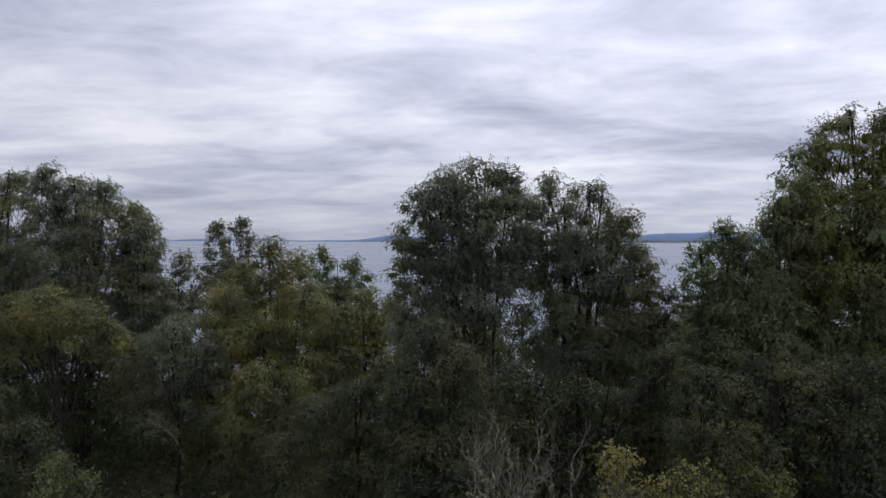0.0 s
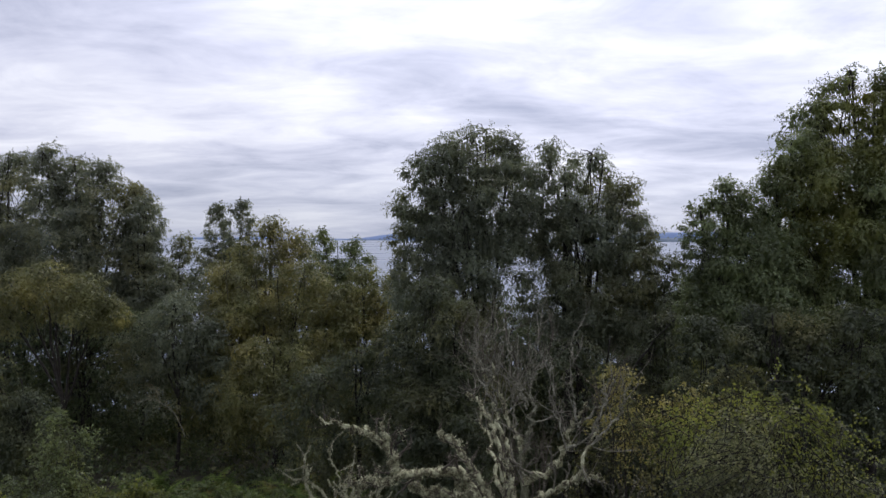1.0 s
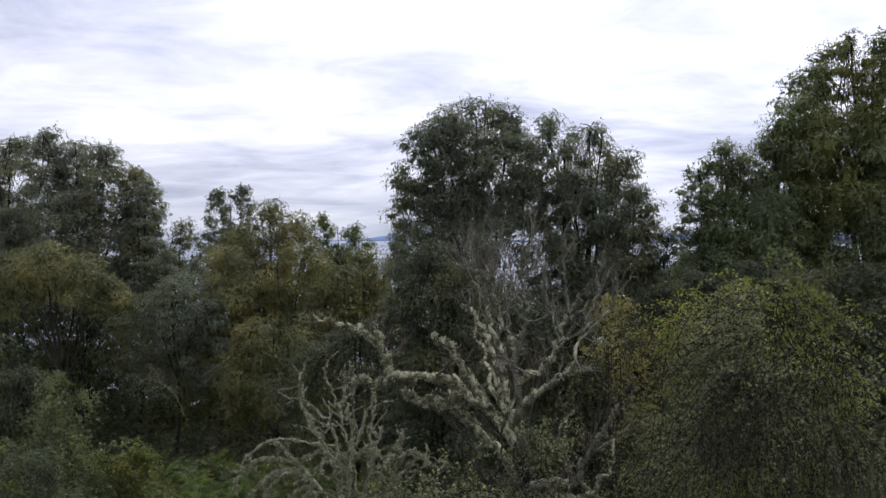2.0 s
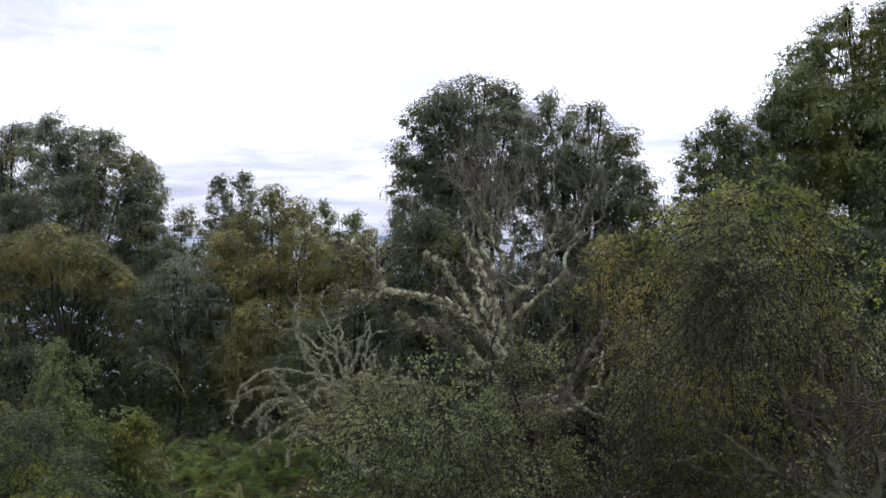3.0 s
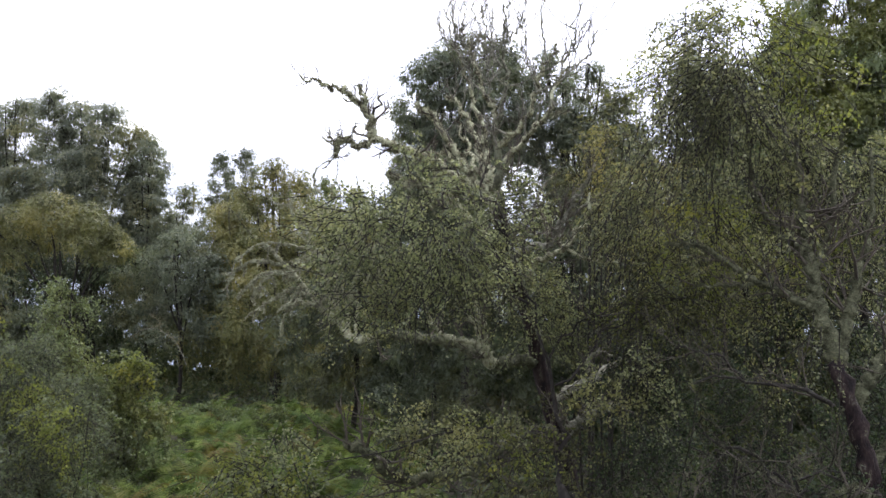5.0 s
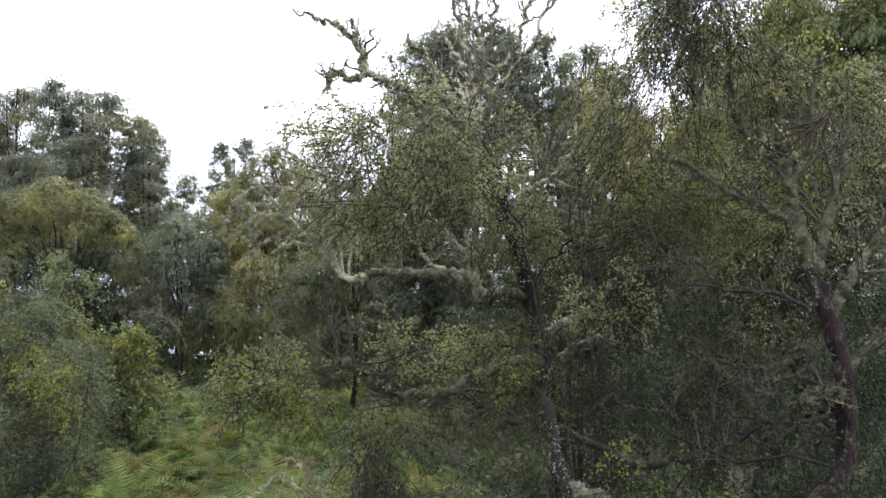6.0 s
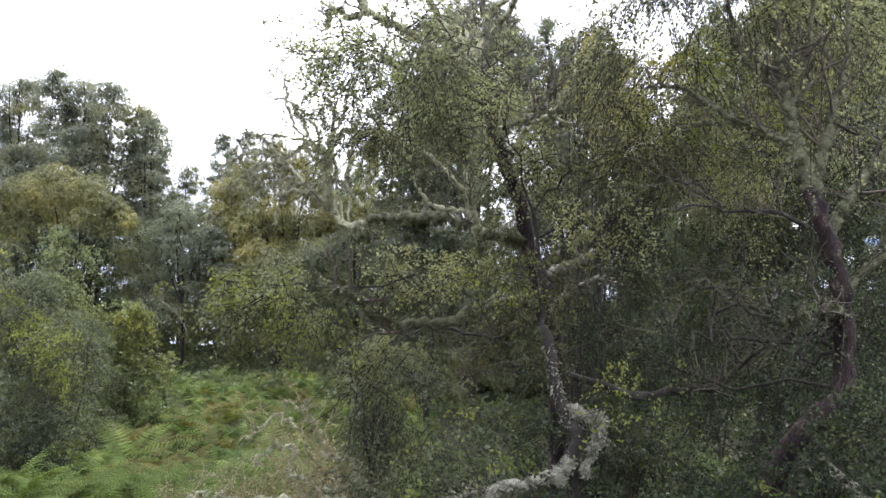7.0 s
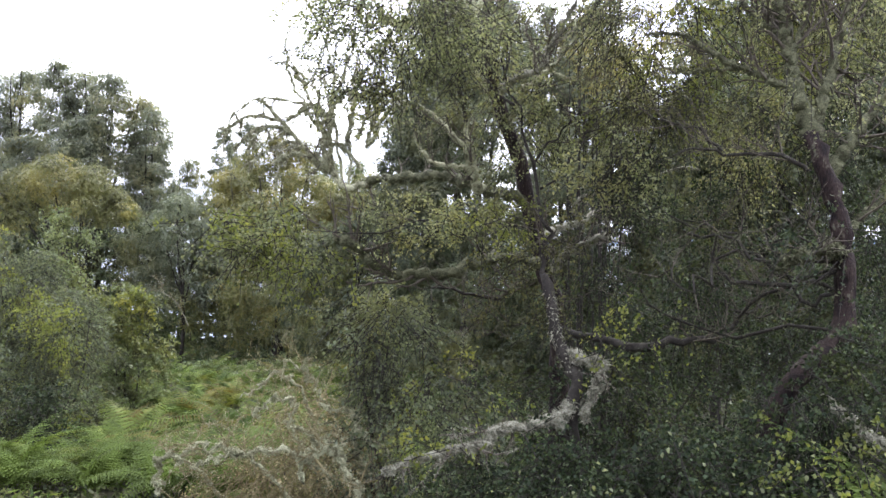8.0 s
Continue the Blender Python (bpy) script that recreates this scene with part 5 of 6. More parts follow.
    leafy_parts(tree, foot, [(3.2, 6.8, 7.3, 0.42, 0.35, 0.34, 100), (3.6, 6.7, 7.0, 0.4, 0.35, 0.25, 60), (4.1, 6.4, 6.6, 0.6, 0.5, 0.3, 30), (2.7, 7.3, 6.95, 0.35, 0.35, 0.22, 80), (4.3, 7.2, 4.9, 0.9, 0.3, 0.6, 60), (2.7, 7.0, 4.9, 0.6, 0.3, 0.5, 110), (3.0, 7.0, 5.6, 0.5, 0.3, 0.4, 60)], 0.03, LEAF_YELLOW, rng, per_twig=26)


build_dead_birch()
build_middle_birch()
build_right_birch()


# ---------------------------------------------------------------- shrubs
def leaf_shape(mat):
    """One cupped, pointed oval leaf, a unit long, with a folded midrib."""
    rim = [(0.0, 0.0), (0.16, 0.22), (0.42, 0.34), (0.72, 0.24), (1.0, 0.0)]
    v = [(x, 0.0, 0.10 * math.sin(3.1 * x) - 0.16 * x * x) for x, w in rim]
    for side in (1, -1):
        v += [(x, side * w, 0.10 * math.sin(3.1 * x) - 0.16 * x * x + 0.22 * w) for x, w in rim[1:4]]
    f = [(0, 1, 5), (1, 2, 6), (1, 6, 5), (2, 3, 7), (2, 7, 6), (3, 4, 7), (0, 8, 1), (1, 9, 2), (1, 8, 9), (2, 10, 3), (2, 9, 10), (3, 10, 4)]
    return mesh_of("leaf", np.array(v), np.array(f), mat)


def single_leaves(bush, base, clumps, size, shape, rng):
    """Countable leaves in sprays: clumps are (x, y, z, radius, leaves)."""
    for x, y, z, r, n in clumps:
        for k in range(n):
            p = np.array([x, y, z]) + rng.normal(size=3) * r * np.array([1.1, 0.4, 0.75]) - base
            ob = part("leaf", shape[int(rng.integers(0, len(shape)))], bush)
            ob.matrix_basis = pose(p[0], p[1], p[2], rng.uniform(-40, 40), rng.uniform(-10, 65), rng.uniform(0, 360)) @ Matrix.Scale(size * rng.uniform(0.7, 1.25), 4)


def shrub(name, label, lobes, foot, leaf, mat, seed, stems=5, category="shrub", group="shrubs on the slope", accent=(), singles=(), **how):
    rng = np.random.default_rng(seed)
    base = np.array([*foot, float(ground_z(*foot)) - 0.05])
    bush = thing(name, label, category, group, at=base)
    for i in range(stems):
        x, y, z, rx, ry, rz, n = lobes[i % len(lobes)]
        tip = np.array([x, y, z]) + rng.normal(size=3) * np.array([rx, ry, rz]) * 0.4
        line = curve([base + rng.normal(size=3) * [0.08, 0.08, 0], (base + tip) / 2 + rng.normal(size=3) * 0.12, tip], 9, 0.01, rng)
        v, f = tube(line - base, np.linspace(0.03, 0.006, 9), 5, rng, 0.1)
        part("stem", smooth(mesh_of("stem", v, f, BARK_DARK)), bush)
    leafy_parts(bush, base, lobes, leaf, mat, rng, **how)
    if accent:
        leafy_parts(bush, base, accent, leaf, LEAF_YELLOW, rng, **how)
    if singles:
        single_leaves(bush, base, singles, leaf * 1.02, LEAF_ONE, rng)
    return bush


LEAF_ONE = [leaf_shape(LEAF_RUST), leaf_shape(LEAF_GREEN), leaf_shape(LEAF_SHRUB_SHADE), leaf_shape(LEAF_SHRUB_SHADE)]


# Unseen birches added around the eye to cut skylight on the near growth.
for bx, by, top, sd in ((-17.0, -13.0, 6.5, 61), (-8.5, -17.0, 7.0, 62), (-1.0, -18.0, 6.5, 63), (6.5, -17.0, 7.2, 64), (14.0, -12.0, 6.8, 65), (-22.0, 0.0, 6.5, 66), (17.0, 3.0, 7.0, 67)):
    weeping_tree("unseen_shade_birch", "unseen birch added outside the view to shade the glade", [(bx - 2.0, by, top - 0.8, 2.0, 1.5), (bx, by + 0.5, top, 2.2, 1.5), (bx + 2.2, by, top - 1.2, 2.0, 1.5)], (bx, by), 0.34, LEAF_GREY, sd, 1.2, density=0.6)
shrub("young_birch_bush", "pointed young birch with pale yellow-green leaves above the bracken", [(-10.9, 20.3, 2.9, 0.55, 0.5, 1.1, 300), (-11.0, 20.3, 1.6, 1.0, 0.8, 1.2, 500), (-10.4, 20.3, 0.2, 1.2, 0.8, 1.3, 500), (-11.9, 20.2, 0.8, 1.0, 0.8, 1.4, 400), (-10.6, 20.0, -1.9, 1.4, 0.8, 1.2, 420)], (-10.9, 20.4), 0.075, LEAF_GREEN, 81, twig=0.5)
shrub("broadleaf_shrub", "bright green broad-leaved shrub at the bracken's edge", [(-9.7, 21.3, 1.0, 0.7, 0.6, 0.9, 280), (-9.2, 21.4, -0.6, 0.9, 0.6, 1.2, 350), (-9.4, 21.2, -2.2, 1.0, 0.7, 1.0, 350)], (-9.5, 21.5), 0.10, LEAF_GREEN, 82, twig=0.5, accent=[(-9.0, 20.8, 1.3, 0.45, 0.3, 0.4, 60)])
shrub("birch_scrub", "grey-green birch scrub beside the bracken", [(-9.9, 16.6, 2.3, 0.8, 0.7, 0.9, 420), (-9.0, 16.4, 0.9, 1.0, 0.8, 1.1, 520), (-10.6, 16.4, 0.8, 1.2, 0.8, 1.4, 520), (-9.6, 16.0, -0.9, 1.4, 0.8, 1.2, 420)], (-9.7, 16.6), 0.06, LEAF_SCRUB, 83, stems=7, twig=0.5, accent=[(-9.3, 15.6, 1.9, 0.35, 0.3, 0.5, 70), (-8.7, 15.5, 1.3, 0.4, 0.3, 0.35, 60), (-9.4, 15.5, 0.1, 0.5, 0.3, 0.3, 70), (-9.9, 15.5, 3.0, 0.3, 0.3, 0.4, 60)])
shrub("birch_scrub", "yellow-tinged birch scrub hanging over the bracken", [(-8.1, 15.3, 0.9, 0.75, 0.7, 0.9, 420), (-7.9, 14.8, -0.5, 0.8, 0.7, 0.9, 420), (-8.9, 14.3, -0.3, 1.0, 0.7, 1.1, 420)], (-8.3, 15.0), 0.06, LEAF_SCRUB, 84, stems=6, twig=0.45, accent=[(-8.5, 13.7, -0.7, 0.5, 0.3, 0.35, 110), (-7.5, 14.2, 1.2, 0.3, 0.3, 0.6, 80), (-7.2, 14.0, -0.9, 0.3, 0.3, 0.3, 50), (-8.2, 14.4, 1.6, 0.35, 0.3, 0.3, 50)])
shrub("bramble_bush", "low dark bramble bush with a pale flowering top", [(-7.4, 12.8, -0.3, 0.75, 0.6, 0.7, 420), (-6.9, 12.6, -1.0, 0.6, 0.6, 0.7, 300)], (-7.2, 12.8), 0.055, LEAF_SHRUB_SHADE, 85, twig=0.4)
shrub("grey_willow", "rounded blue-green willow bush at the foot of the birch", [(-0.1, 7.3, 2.2, 0.6, 0.5, 0.6, 420), (0.2, 7.1, 1.2, 0.8, 0.6, 0.8, 520), (-0.2, 7.0, 0.4, 0.8, 0.6, 0.7, 320)], (0.0, 7.2), 0.042, LEAF_SCRUB, 86, stems=6, twig=0.35)
shrub("thicket_bush", "dense dark-leaved bush with a few yellow leaves", [(0.9, 5.5, 0.75, 0.7, 0.5, 0.55, 420), (1.7, 5.1, 1.0, 0.7, 0.5, 0.55, 480), (1.2, 6.0, 0.9, 0.8, 0.5, 0.6, 380), (1.95, 5.65, 1.35, 0.5, 0.25, 0.4, 200)], (1.3, 5.6), 0.036, LEAF_SHRUB_SHADE, 87, stems=6, twig=0.36, per_twig=20, accent=[(0.65, 5.6, 2.1, 0.35, 0.2, 0.2, 12), (0.5, 5.2, 1.5, 0.2, 0.2, 0.2, 12)], singles=[(1.75, 4.6, 1.55, 0.16, 45), (1.3, 4.7, 1.25, 0.12, 25), (1.05, 4.9, 1.45, 0.1, 20)])
shrub("thicket_bush", "dense bush of round blue-green leaves under the old birch", [(2.5, 4.9, 1.2, 0.7, 0.5, 0.6, 520), (3.3, 4.7, 1.25, 0.8, 0.5, 0.7, 480), (2.7, 5.6, 1.2, 0.8, 0.5, 0.6, 380)], (2.7, 5.0), 0.037, LEAF_SHRUB_SHADE, 88, stems=6, twig=0.36, per_twig=20, accent=[(3.0, 4.3, 1.85, 0.3, 0.15, 0.18, 16)], singles=[(2.5, 4.3, 1.72, 0.22, 70), (2.9, 4.3, 1.9, 0.14, 30), (2.2, 4.5, 1.9, 0.14, 25)])
shrub("thicket_bush", "sprawling bush with yellowing leaves beneath the old birch", [(3.4, 6.2, 1.1, 0.9, 0.6, 0.6, 380), (4.6, 6.2, 1.0, 0.9, 0.6, 0.7, 380), (5.0, 4.9, 1.3, 0.8, 0.6, 0.7, 300), (3.6, 5.2, 1.7, 0.7, 0.4, 0.6, 240)], (4.2, 6.3), 0.037, LEAF_SHRUB_SHADE, 89, stems=6, twig=0.36, per_twig=20, accent=[(3.6, 4.5, 1.55, 0.45, 0.15, 0.2, 18), (2.3, 5.7, 2.5, 0.3, 0.2, 0.15, 20)], singles=[(3.5, 4.3, 1.75, 0.25, 60)])


shrub("shaded_shrub", "dark leafy shrub in the shade behind the old birch", [(3.0, 11.2, 1.6, 1.1, 0.7, 1.3, 420), (4.6, 11.5, 2.0, 1.2, 0.7, 1.4, 420), (3.6, 11.0, -0.2, 1.4, 0.7, 1.0, 380)], (3.8, 11.4), 0.055, LEAF_SHRUB_SHADE, 101, stems=7, twig=0.5)
shrub("shaded_shrub", "dark leafy shrub in the shade behind the old birch", [(6.3, 11.0, 2.1, 1.2, 0.7, 1.4, 420), (7.9, 11.2, 2.4, 1.2, 0.7, 1.5, 420), (6.8, 10.6, 0.1, 1.5, 0.7, 1.1, 380)], (7.0, 11.2), 0.055, LEAF_SHRUB_SHADE, 102, stems=7, twig=0.5)
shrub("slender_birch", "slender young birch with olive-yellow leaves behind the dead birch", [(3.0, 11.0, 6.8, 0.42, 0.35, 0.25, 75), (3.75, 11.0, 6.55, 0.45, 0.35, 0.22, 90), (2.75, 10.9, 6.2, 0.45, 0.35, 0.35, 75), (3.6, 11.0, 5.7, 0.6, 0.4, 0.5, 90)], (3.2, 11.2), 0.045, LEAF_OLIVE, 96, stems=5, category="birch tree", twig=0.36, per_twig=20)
shrub("slender_birch", "small dull brown-green birch close behind the dead birch", [(2.35, 9.3, 6.55, 0.35, 0.3, 0.3, 60), (2.2, 9.3, 5.9, 0.4, 0.3, 0.4, 60)], (2.5, 9.6), 0.04, LEAF_BROWN_SHADE, 97, stems=4, category="birch tree", twig=0.34, per_twig=20)
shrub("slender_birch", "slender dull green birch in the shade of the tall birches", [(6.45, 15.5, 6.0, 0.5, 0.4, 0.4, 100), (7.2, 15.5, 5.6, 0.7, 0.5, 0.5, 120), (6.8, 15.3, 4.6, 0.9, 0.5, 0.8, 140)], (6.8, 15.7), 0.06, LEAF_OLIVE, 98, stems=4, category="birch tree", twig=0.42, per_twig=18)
shrub("shaded_shrub", "dark leafy shrub at the foot of the dead birch", [(2.1, 7.2, 1.5, 0.8, 0.4, 0.8, 260), (3.0, 7.4, 1.3, 0.9, 0.4, 0.8, 260), (1.2, 9.8, 0.8, 1.0, 0.6, 1.1, 300)], (2.2, 7.6), 0.042, LEAF_SHRUB_SHADE, 103, stems=6, twig=0.4)
shrub("shaded_shrub", "dark leafy shrub under the spreading limbs", [(4.4, 8.2, 1.6, 1.0, 0.5, 1.0, 300), (5.8, 8.4, 1.8, 1.0, 0.5, 1.1, 300)], (5.0, 8.4), 0.045, LEAF_SHRUB_SHADE, 104, stems=6, twig=0.4)


for sx, sy, sd in ((-13.0, 31.5, 105), (-10.6, 32.5, 106), (-8.4, 31.5, 107), (-11.8, 34.0, 108)):
    sz = float(ground_z(sx, sy))
    shrub("bramble_bush", "low green bramble bush in the shade behind the bracken", [(sx, sy, sz + 0.35, 1.2, 0.7, 0.45, 200), (sx + 0.7, sy, sz + 0.7, 0.7, 0.6, 0.3, 80)], (sx, sy), 0.12, LEAF_GREEN, sd, stems=4, twig=0.5, per_twig=10)


# ---------------------------------------------------------------- undergrowth and bracken
def in_glade(x, y):
    return -0.40 * y - 2.6 < x < min(0.3 + 0.02 * y, 0.4) - 0.06 * max(y - 14, 0)


def build_undergrowth():
    """Low shaded leaves over the woodland floor, and the tall thicket that closes the wood towards the water."""
    rng = np.random.default_rng(91)
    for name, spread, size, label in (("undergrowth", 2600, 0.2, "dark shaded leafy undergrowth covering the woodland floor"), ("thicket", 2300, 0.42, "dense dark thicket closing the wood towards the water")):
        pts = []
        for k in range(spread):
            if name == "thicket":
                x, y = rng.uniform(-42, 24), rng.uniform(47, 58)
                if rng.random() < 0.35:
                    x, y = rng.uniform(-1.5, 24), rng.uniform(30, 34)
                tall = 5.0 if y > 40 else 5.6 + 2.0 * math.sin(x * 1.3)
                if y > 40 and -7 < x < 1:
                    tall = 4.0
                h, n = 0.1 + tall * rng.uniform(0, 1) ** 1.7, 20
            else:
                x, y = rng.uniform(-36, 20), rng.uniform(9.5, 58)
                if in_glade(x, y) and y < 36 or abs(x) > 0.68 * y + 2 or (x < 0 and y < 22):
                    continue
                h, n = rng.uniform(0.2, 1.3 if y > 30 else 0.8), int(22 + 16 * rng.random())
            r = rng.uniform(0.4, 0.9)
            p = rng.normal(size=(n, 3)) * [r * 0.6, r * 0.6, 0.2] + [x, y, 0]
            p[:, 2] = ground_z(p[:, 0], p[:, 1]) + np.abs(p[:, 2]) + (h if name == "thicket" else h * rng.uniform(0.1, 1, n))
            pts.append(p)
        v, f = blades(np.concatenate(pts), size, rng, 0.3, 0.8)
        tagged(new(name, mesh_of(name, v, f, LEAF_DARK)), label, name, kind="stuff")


def frond(rng, length, fine, cuts=5):
    """One arching bracken frond that rises from the origin along +x, its leaflets cut again where fine. Returns verts, faces."""
    n = 23 if fine else 17
    t = np.concatenate([[0.0, 0.12], np.linspace(0.22, 0.99, n)])
    stalk = np.stack([length * (0.15 * t + 0.68 * t ** 2), 0 * t, length * (1.30 * t - 0.86 * t ** 2)], axis=-1)
    v, f = tube(stalk, np.linspace(0.006, 0.0015, n + 2), 3)
    f = f if fine else f[::3]
    verts, faces = list(v), [list(q[:3]) for q in f] + [[q[0], q[2], q[3]] for q in f]
    way = unit(np.gradient(stalk, axis=0))
    for i in range(2, n + 2):
        d, u = way[i], t[i]
        span = length * 0.24 * (1 - ((u - 0.22) / 0.80) ** 1.3) + 0.02
        for s in (-1, 1):
            a = unit(np.array([0, s, 0]) + d * 0.45 + np.array([0, 0, -0.12]) + rng.normal(size=3) * 0.08)
            if not fine:
                verts.append(stalk[i] + a * span - np.array([0, 0, span * 0.15]))
                b = verts[3 * i] + d * min(span * 0.2 + 0.012, 0.05)
                verts.append(b)
                faces.append([3 * i, len(verts) - 1, len(verts) - 2])
                continue
            across = unit(np.cross(np.cross(a, d), a))
            last = 3 * i
            for q in np.arange(1, cuts + 1) / cuts:
                m = stalk[i] + a * span * q - np.array([0, 0, span * 0.16 * q * q])
                w = span * 0.13 * (1.15 - q) + 0.012
                for g in (-1, 1):
                    verts.append(verts[last] * 0.45 + m * 0.55 + (across * g + a * 0.35) * w)
                verts.append(m)
                k = len(verts) - 1
                faces += [[last, k, k - 1], [last, k, k - 2]]
                last = k
    return np.array(verts), np.array(faces)


def build_bracken():
    rng = np.random.default_rng(93)
    shapes = []
    for i in range(5):
        v, f = frond(rng, rng.uniform(1.15, 1.5), True, 4)
        shapes.append(mesh_of("frond", v, f, FERN))
    ochre = []
    for i in range(3):
        v, f = frond(rng, rng.uniform(1.1, 1.4), True, 4)
        ochre.append(mesh_of("frond", v, f, FERN_BROWN))
    made = 0
    while made < 112:
        x, y = rng.uniform(-8.0, -1.2), 9.4 + 5.2 * rng.uniform(0, 1) ** 1.3
        if not in_glade(x, y) or (x + 7.2) ** 2 + (y - 12.8) ** 2 < 0.8:
            continue
        made += 1
        turning = math.sin(x * 1.3 + 2) + math.sin(y * 1.1) > 1.05
        plant = thing("bracken_plant", "bracken plant with fronds turning ochre brown" if turning else "green bracken plant with arching feathery fronds", "fern", "bracken in the glade", at=(x, y, float(ground_z(x, y)) - 0.03))
        n = int(rng.integers(4, 7))
        for k in range(n):
            ob = part("frond", ochre[rng.integers(0, 3)] if turning and rng.random() < 0.7 else shapes[rng.integers(0, 5)], plant)
            ob.matrix_basis = pose(0, 0, 0, rng.uniform(-22, 22), rng.uniform(-30, 14), 360 * k / n + rng.uniform(-30, 30)) @ Matrix.Scale(rng.uniform(0.62, 1.0), 4)
    for x, y in ((3.45, 4.15), (3.8, 4.3), (3.65, 3.95)):
        plant = thing("bracken_plant", "tall green bracken plant beneath the old birch", "fern", "bracken in the glade", at=(x, y, float(ground_z(x, y)) - 0.03))
        for k in range(6):
            ob = part("frond", shapes[k % 5], plant)
            ob.matrix_basis = pose(0, 0, 0, rng.uniform(-15, 15), rng.uniform(-25, 0), 60 * k + rng.uniform(-20, 20)) @ Matrix.Scale(rng.uniform(1.4, 1.75), 4)
    # the rest of the glade: whorls of fronds over dark gaps
    for name, mat, count, label in (("bracken_field", FERN, 520, "dense green bracken filling the glade"), ("brown_bracken", FERN_BROWN, 80, "bracken fronds turned brown and yellow")):
        bits = [frond(rng, rng.uniform(1.1, 1.6), False, 3) for i in range(12)]
        pieces = []
        k = 0
        while k < count:
            x, y = rng.uniform(-16, 8), 12.5 + 24 * rng.uniform(0, 1) ** 1.25
            side = 2.0 < x and y < 16
            if not (in_glade(x, y) or (side and rng.random() < 0.3)):
                continue
            if mat is FERN_BROWN and math.sin(x * 1.1 + 2) + math.sin(y * 0.8) < 0.1:
                continue
            k += 1
            tall = rng.uniform(0.65, 1.2) + 0.18 * math.sin(x * 1.9 + 1) * math.sin(y * 1.4)
            arms = int(rng.integers(4, 8))
            for arm in range(arms):
                v, f = bits[rng.integers(0, 12)]
                turn = np.array(Euler((rng.uniform(-0.3, 0.3), rng.uniform(-0.3, 0.3), 6.28 * arm / arms + rng.uniform(-0.5, 0.5))).to_matrix()) * tall * rng.uniform(0.75, 1.1)
                pieces.append((v @ turn.T + np.array([x, y, float(ground_z(x, y))]), f))
        v, f = joined(pieces)
        tagged(new(name, mesh_of(name, v, f, mat)), label, "bracken", kind="stuff")


def build_glade_growth():
    """Low green growth that fills the glade under the fronds; its dark leaves paint the gaps' shade."""
    rng = np.random.default_rng(92)
    p = np.stack([rng.uniform(-16, 1, 24000), 8.5 + 27 * rng.uniform(0, 1, 24000) ** 1.3], axis=-1)
    p = p[[in_glade(x, y) for x, y in p]]
    lump = 0.5 + 0.5 * np.sin(p[:, 0] * 2.3 + 1) * np.sin(p[:, 1] * 1.9)
    z = ground_z(p[:, 0], p[:, 1]) + rng.uniform(0.05, 1, len(p)) * (0.12 + 0.2 * lump)
    v, f = blades(np.column_stack([p, z]), 0.09, rng, 0.1, 0.5)
    tagged(new("glade_growth", mesh_of("glade_growth", v, f, LEAF_DARK)), "low green growth between the bracken fronds", "undergrowth", kind="stuff")


def build_rough_grass():
    """Rough grass and low growth on the slope that the eye hangs over."""
    rng = np.random.default_rng(94)
    p = np.stack([rng.uniform(-22, 18, 30000), rng.uniform(-16, 10, 30000)], axis=-1)
    lump = 0.5 + 0.5 * np.sin(p[:, 0] * 1.7 + 1) * np.sin(p[:, 1] * 1.3)
    p = p[rng.uniform(0, 1, len(p)) < 0.35 + 0.65 * lump]
    z = ground_z(p[:, 0], p[:, 1]) + rng.uniform(0.02, 0.22, len(p))
    v, f = blades(np.column_stack([p, z]), 0.16, rng, 0.0, 0.22)
    tagged(new("rough_grass", mesh_of("rough_grass", v, f, FERN)), "rough grass and low growth on the slope", "grass", kind="stuff")


build_undergrowth()
build_rough_grass()
build_glade_growth()
build_bracken()


# ---------------------------------------------------------------- fallen, lichened brushwood
def brushwood(label, lines, foot, seed, lichen=600):
    rng = np.random.default_rng(seed)
    base = np.array([*foot, float(ground_z(*foot))])
    pile = thing("dead_branch", label, "dead branch", "brushwood in the bracken", at=base)
    for controls, r0, r1, n in lines:
        limb_part(pile, base, controls, r0, r1, TWIG_GREY, rng, twig_mat=TWIG_DRY, twigs=n * 2, twig_length=0.38, rise=0.05, level=2, wobble=0.03, lichen=lichen * 1.1, tuft=0.028, furry=0.06, shag=LICHEN_CREAM)


brushwood("fallen dead branch with pale lichen and many bare twigs", [([(-0.15, 8.70, 0.0), (-0.88, 8.40, 1.10), (-1.02, 8.40, 1.34), (-1.17, 8.40, 1.53), (-1.29, 8.40, 1.65), (-1.49, 8.40, 1.68)], 0.021, 0.007, 4), ([(-1.12, 8.4, 1.46), (-1.20, 8.4, 1.6), (-1.16, 8.40, 1.74)], 0.013, 0.006, 3), ([(-0.40, 8.60, 0.0), (-1.12, 8.00, 1.40), (-1.39, 8.00, 1.65), (-1.54, 8.00, 1.60), (-1.69, 8.00, 1.48), (-1.86, 8.00, 1.35)], 0.018, 0.007, 5)], (-0.9, 8.2), 95, 500)
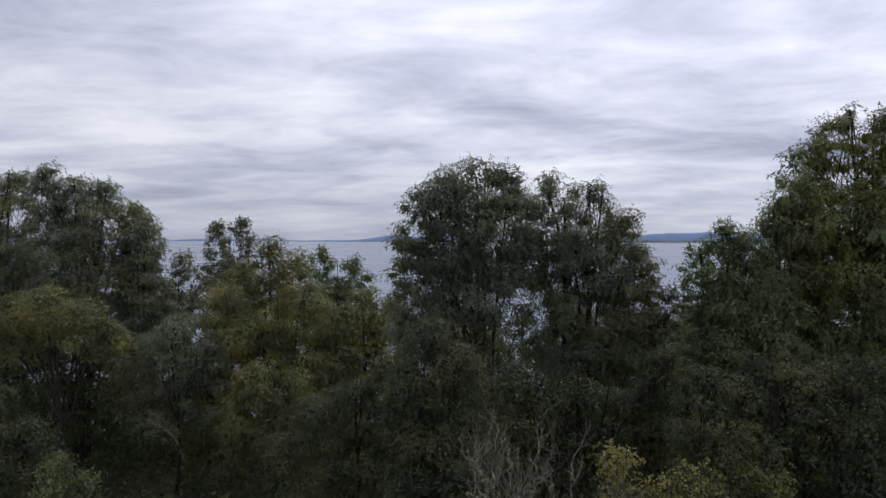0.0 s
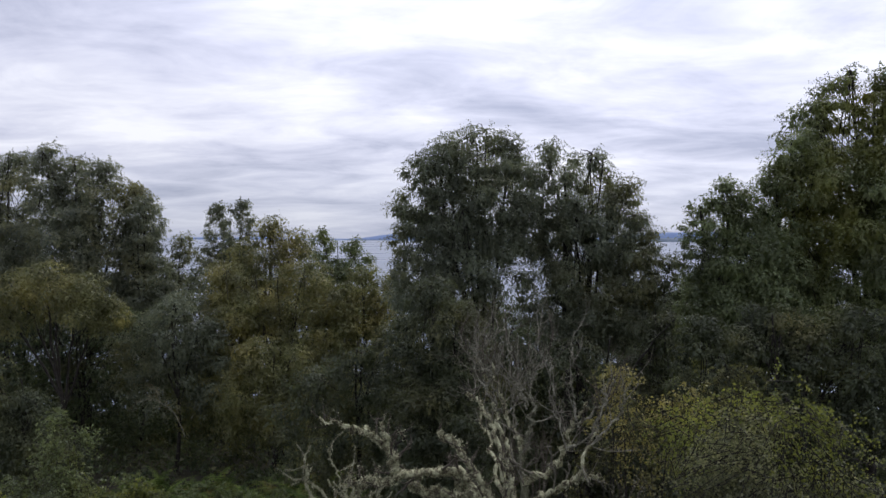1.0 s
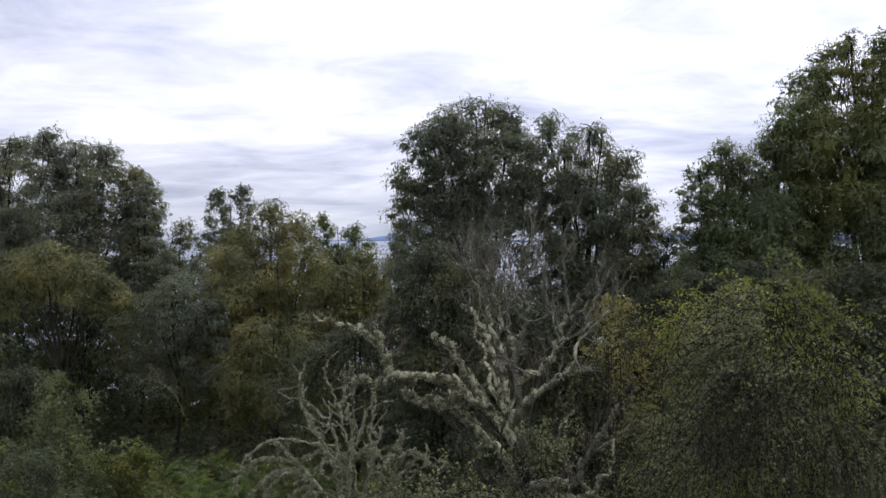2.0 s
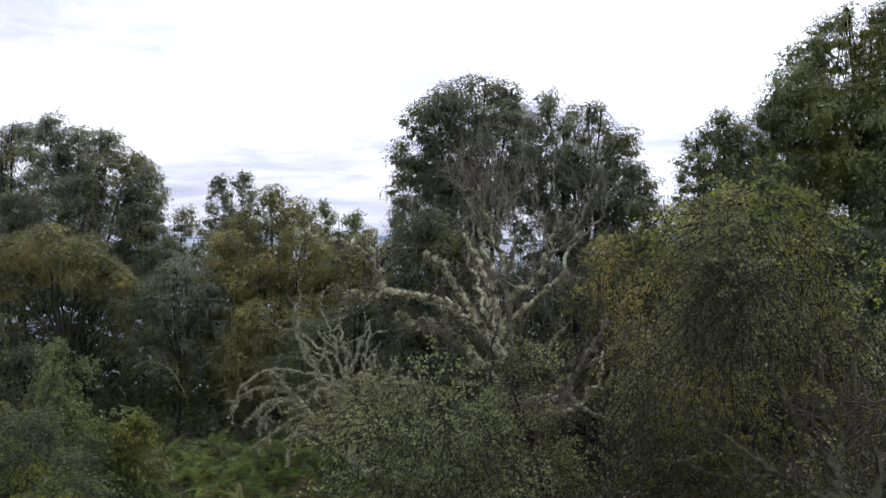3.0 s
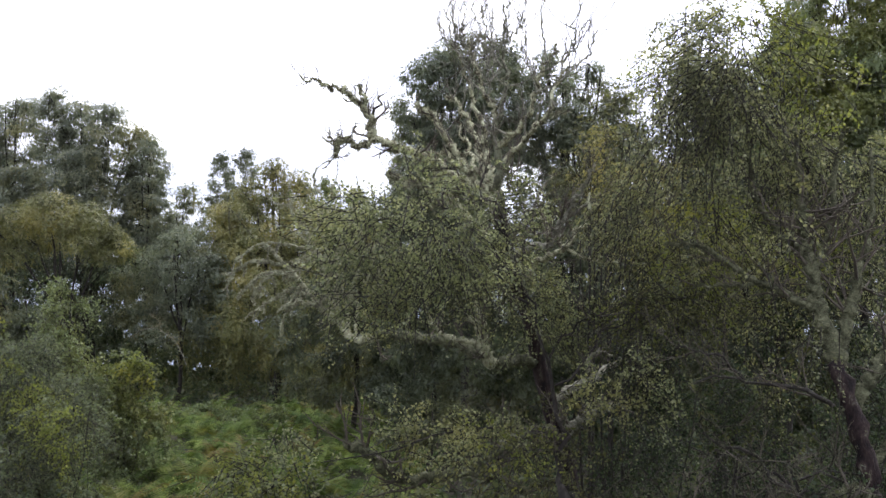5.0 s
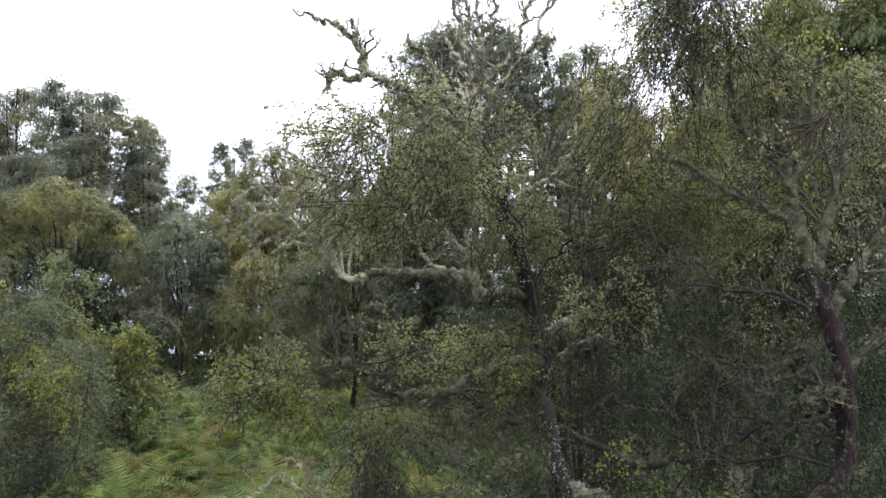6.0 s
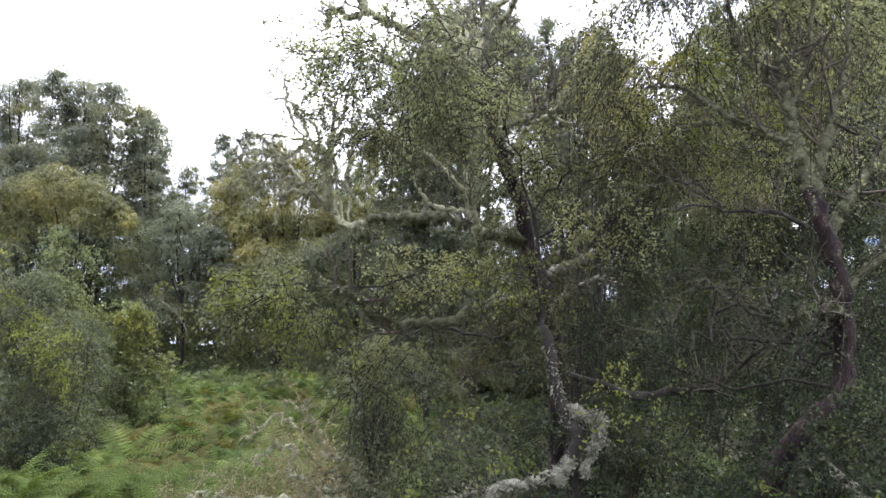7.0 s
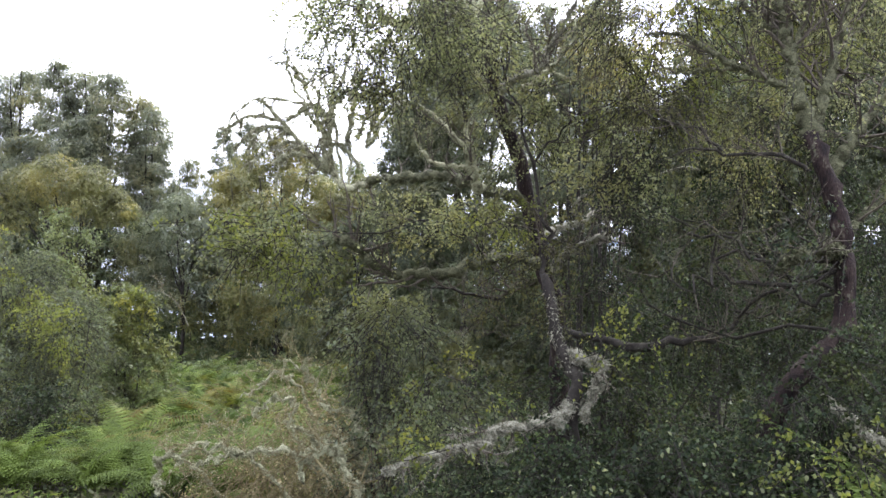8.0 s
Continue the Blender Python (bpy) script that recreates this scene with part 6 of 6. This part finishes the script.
brushwood("dead branch thick with shaggy lichen over dry brush", [([(0.20, 7.30, 0.0), (-0.99, 6.90, 1.03), (-1.29, 6.90, 1.03), (-1.55, 6.90, 1.03), (-1.76, 6.90, 1.07), (-1.94, 6.90, 1.08), (-2.11, 6.90, 1.02), (-2.18, 6.90, 0.89)], 0.029, 0.012, 8), ([(-0.70, 7.20, 0.1), (-1.38, 6.80, 0.96), (-1.55, 6.80, 1.04), (-1.81, 6.80, 0.99), (-1.99, 6.80, 0.88)], 0.021, 0.008, 4), ([(-1.40, 7.40, 0.0), (-2.21, 7.00, 0.88), (-2.34, 7.00, 0.95), (-2.42, 7.00, 0.87), (-2.46, 7.00, 0.71), (-2.47, 7.00, 0.55)], 0.021, 0.010, 3)], (-0.9, 6.9), 96, 1100)
brushwood("arching dead branches furred with grey-green lichen", [([(-0.30, 7.60, 0.0), (-1.00, 7.20, 1.08), (-1.06, 7.20, 1.41), (-1.14, 7.20, 1.53), (-1.31, 7.20, 1.50), (-1.44, 7.20, 1.42), (-1.47, 7.20, 1.30)], 0.021, 0.008, 4), ([(0.60, 7.40, 0.0), (-0.07, 7.00, 1.06), (-0.31, 7.00, 1.20), (-0.54, 7.00, 1.17), (-0.77, 7.00, 1.13), (-0.87, 7.00, 1.23), (-1.02, 7.00, 1.28), (-1.17, 7.00, 1.32)], 0.029, 0.012, 6), ([(0.30, 7.40, 0.0), (-0.36, 7.00, 1.03), (-0.34, 7.00, 1.27), (-0.39, 7.00, 1.43), (-0.55, 7.00, 1.49), (-0.71, 7.00, 1.49)], 0.029, 0.014, 3)], (-0.4, 7.0), 110, 1000)
brushwood("low crooked dead branch furred with grey-green lichen", [([(0.60, 6.80, 0.0), (-0.14, 6.40, 0.72), (-0.28, 6.40, 0.89), (-0.37, 6.40, 1.00), (-0.42, 6.40, 1.15), (-0.47, 6.40, 1.28)], 0.039, 0.017, 3), ([(-0.42, 6.40, 1.13), (-0.50, 6.40, 1.21), (-0.66, 6.40, 1.21), (-0.77, 6.40, 1.16), (-0.81, 6.40, 1.04), (-0.82, 6.40, 0.93)], 0.029, 0.014, 4)], (0.0, 6.4), 111, 1100)
shrub("dry_brush", "tangled dry reddish-brown brush among fallen branches", [(-1.35, 7.9, 0.85, 0.5, 0.5, 0.55, 230), (-0.95, 8.6, 0.75, 0.5, 0.5, 0.5, 200), (-1.4, 7.2, 0.6, 0.55, 0.4, 0.45, 300), (-0.7, 6.9, 0.7, 0.5, 0.4, 0.45, 300), (-1.7, 6.9, 0.35, 0.4, 0.4, 0.4, 120), (-0.6, 8.0, 0.8, 0.4, 0.4, 0.5, 160)], (-0.9, 7.4), 0.028, DRY, 97, category="dry brush", group="brushwood in the bracken", per_twig=7, twig=0.5, bark=TWIG_DRY)
brushwood("ragged lichened branch lodged in the shaded wood", [([(-13.6, 37.2, -1.6), (-14.2, 37.4, -0.5), (-15.0, 37.5, 0.1), (-15.8, 37.4, 0.3), (-16.4, 37.3, 0.0)], 0.022, 0.008, 12), ([(-15.0, 37.5, 0.1), (-15.2, 37.4, 0.7), (-15.7, 37.3, 1.1)], 0.016, 0.007, 9)], (-13.6, 37.2), 98, 300)
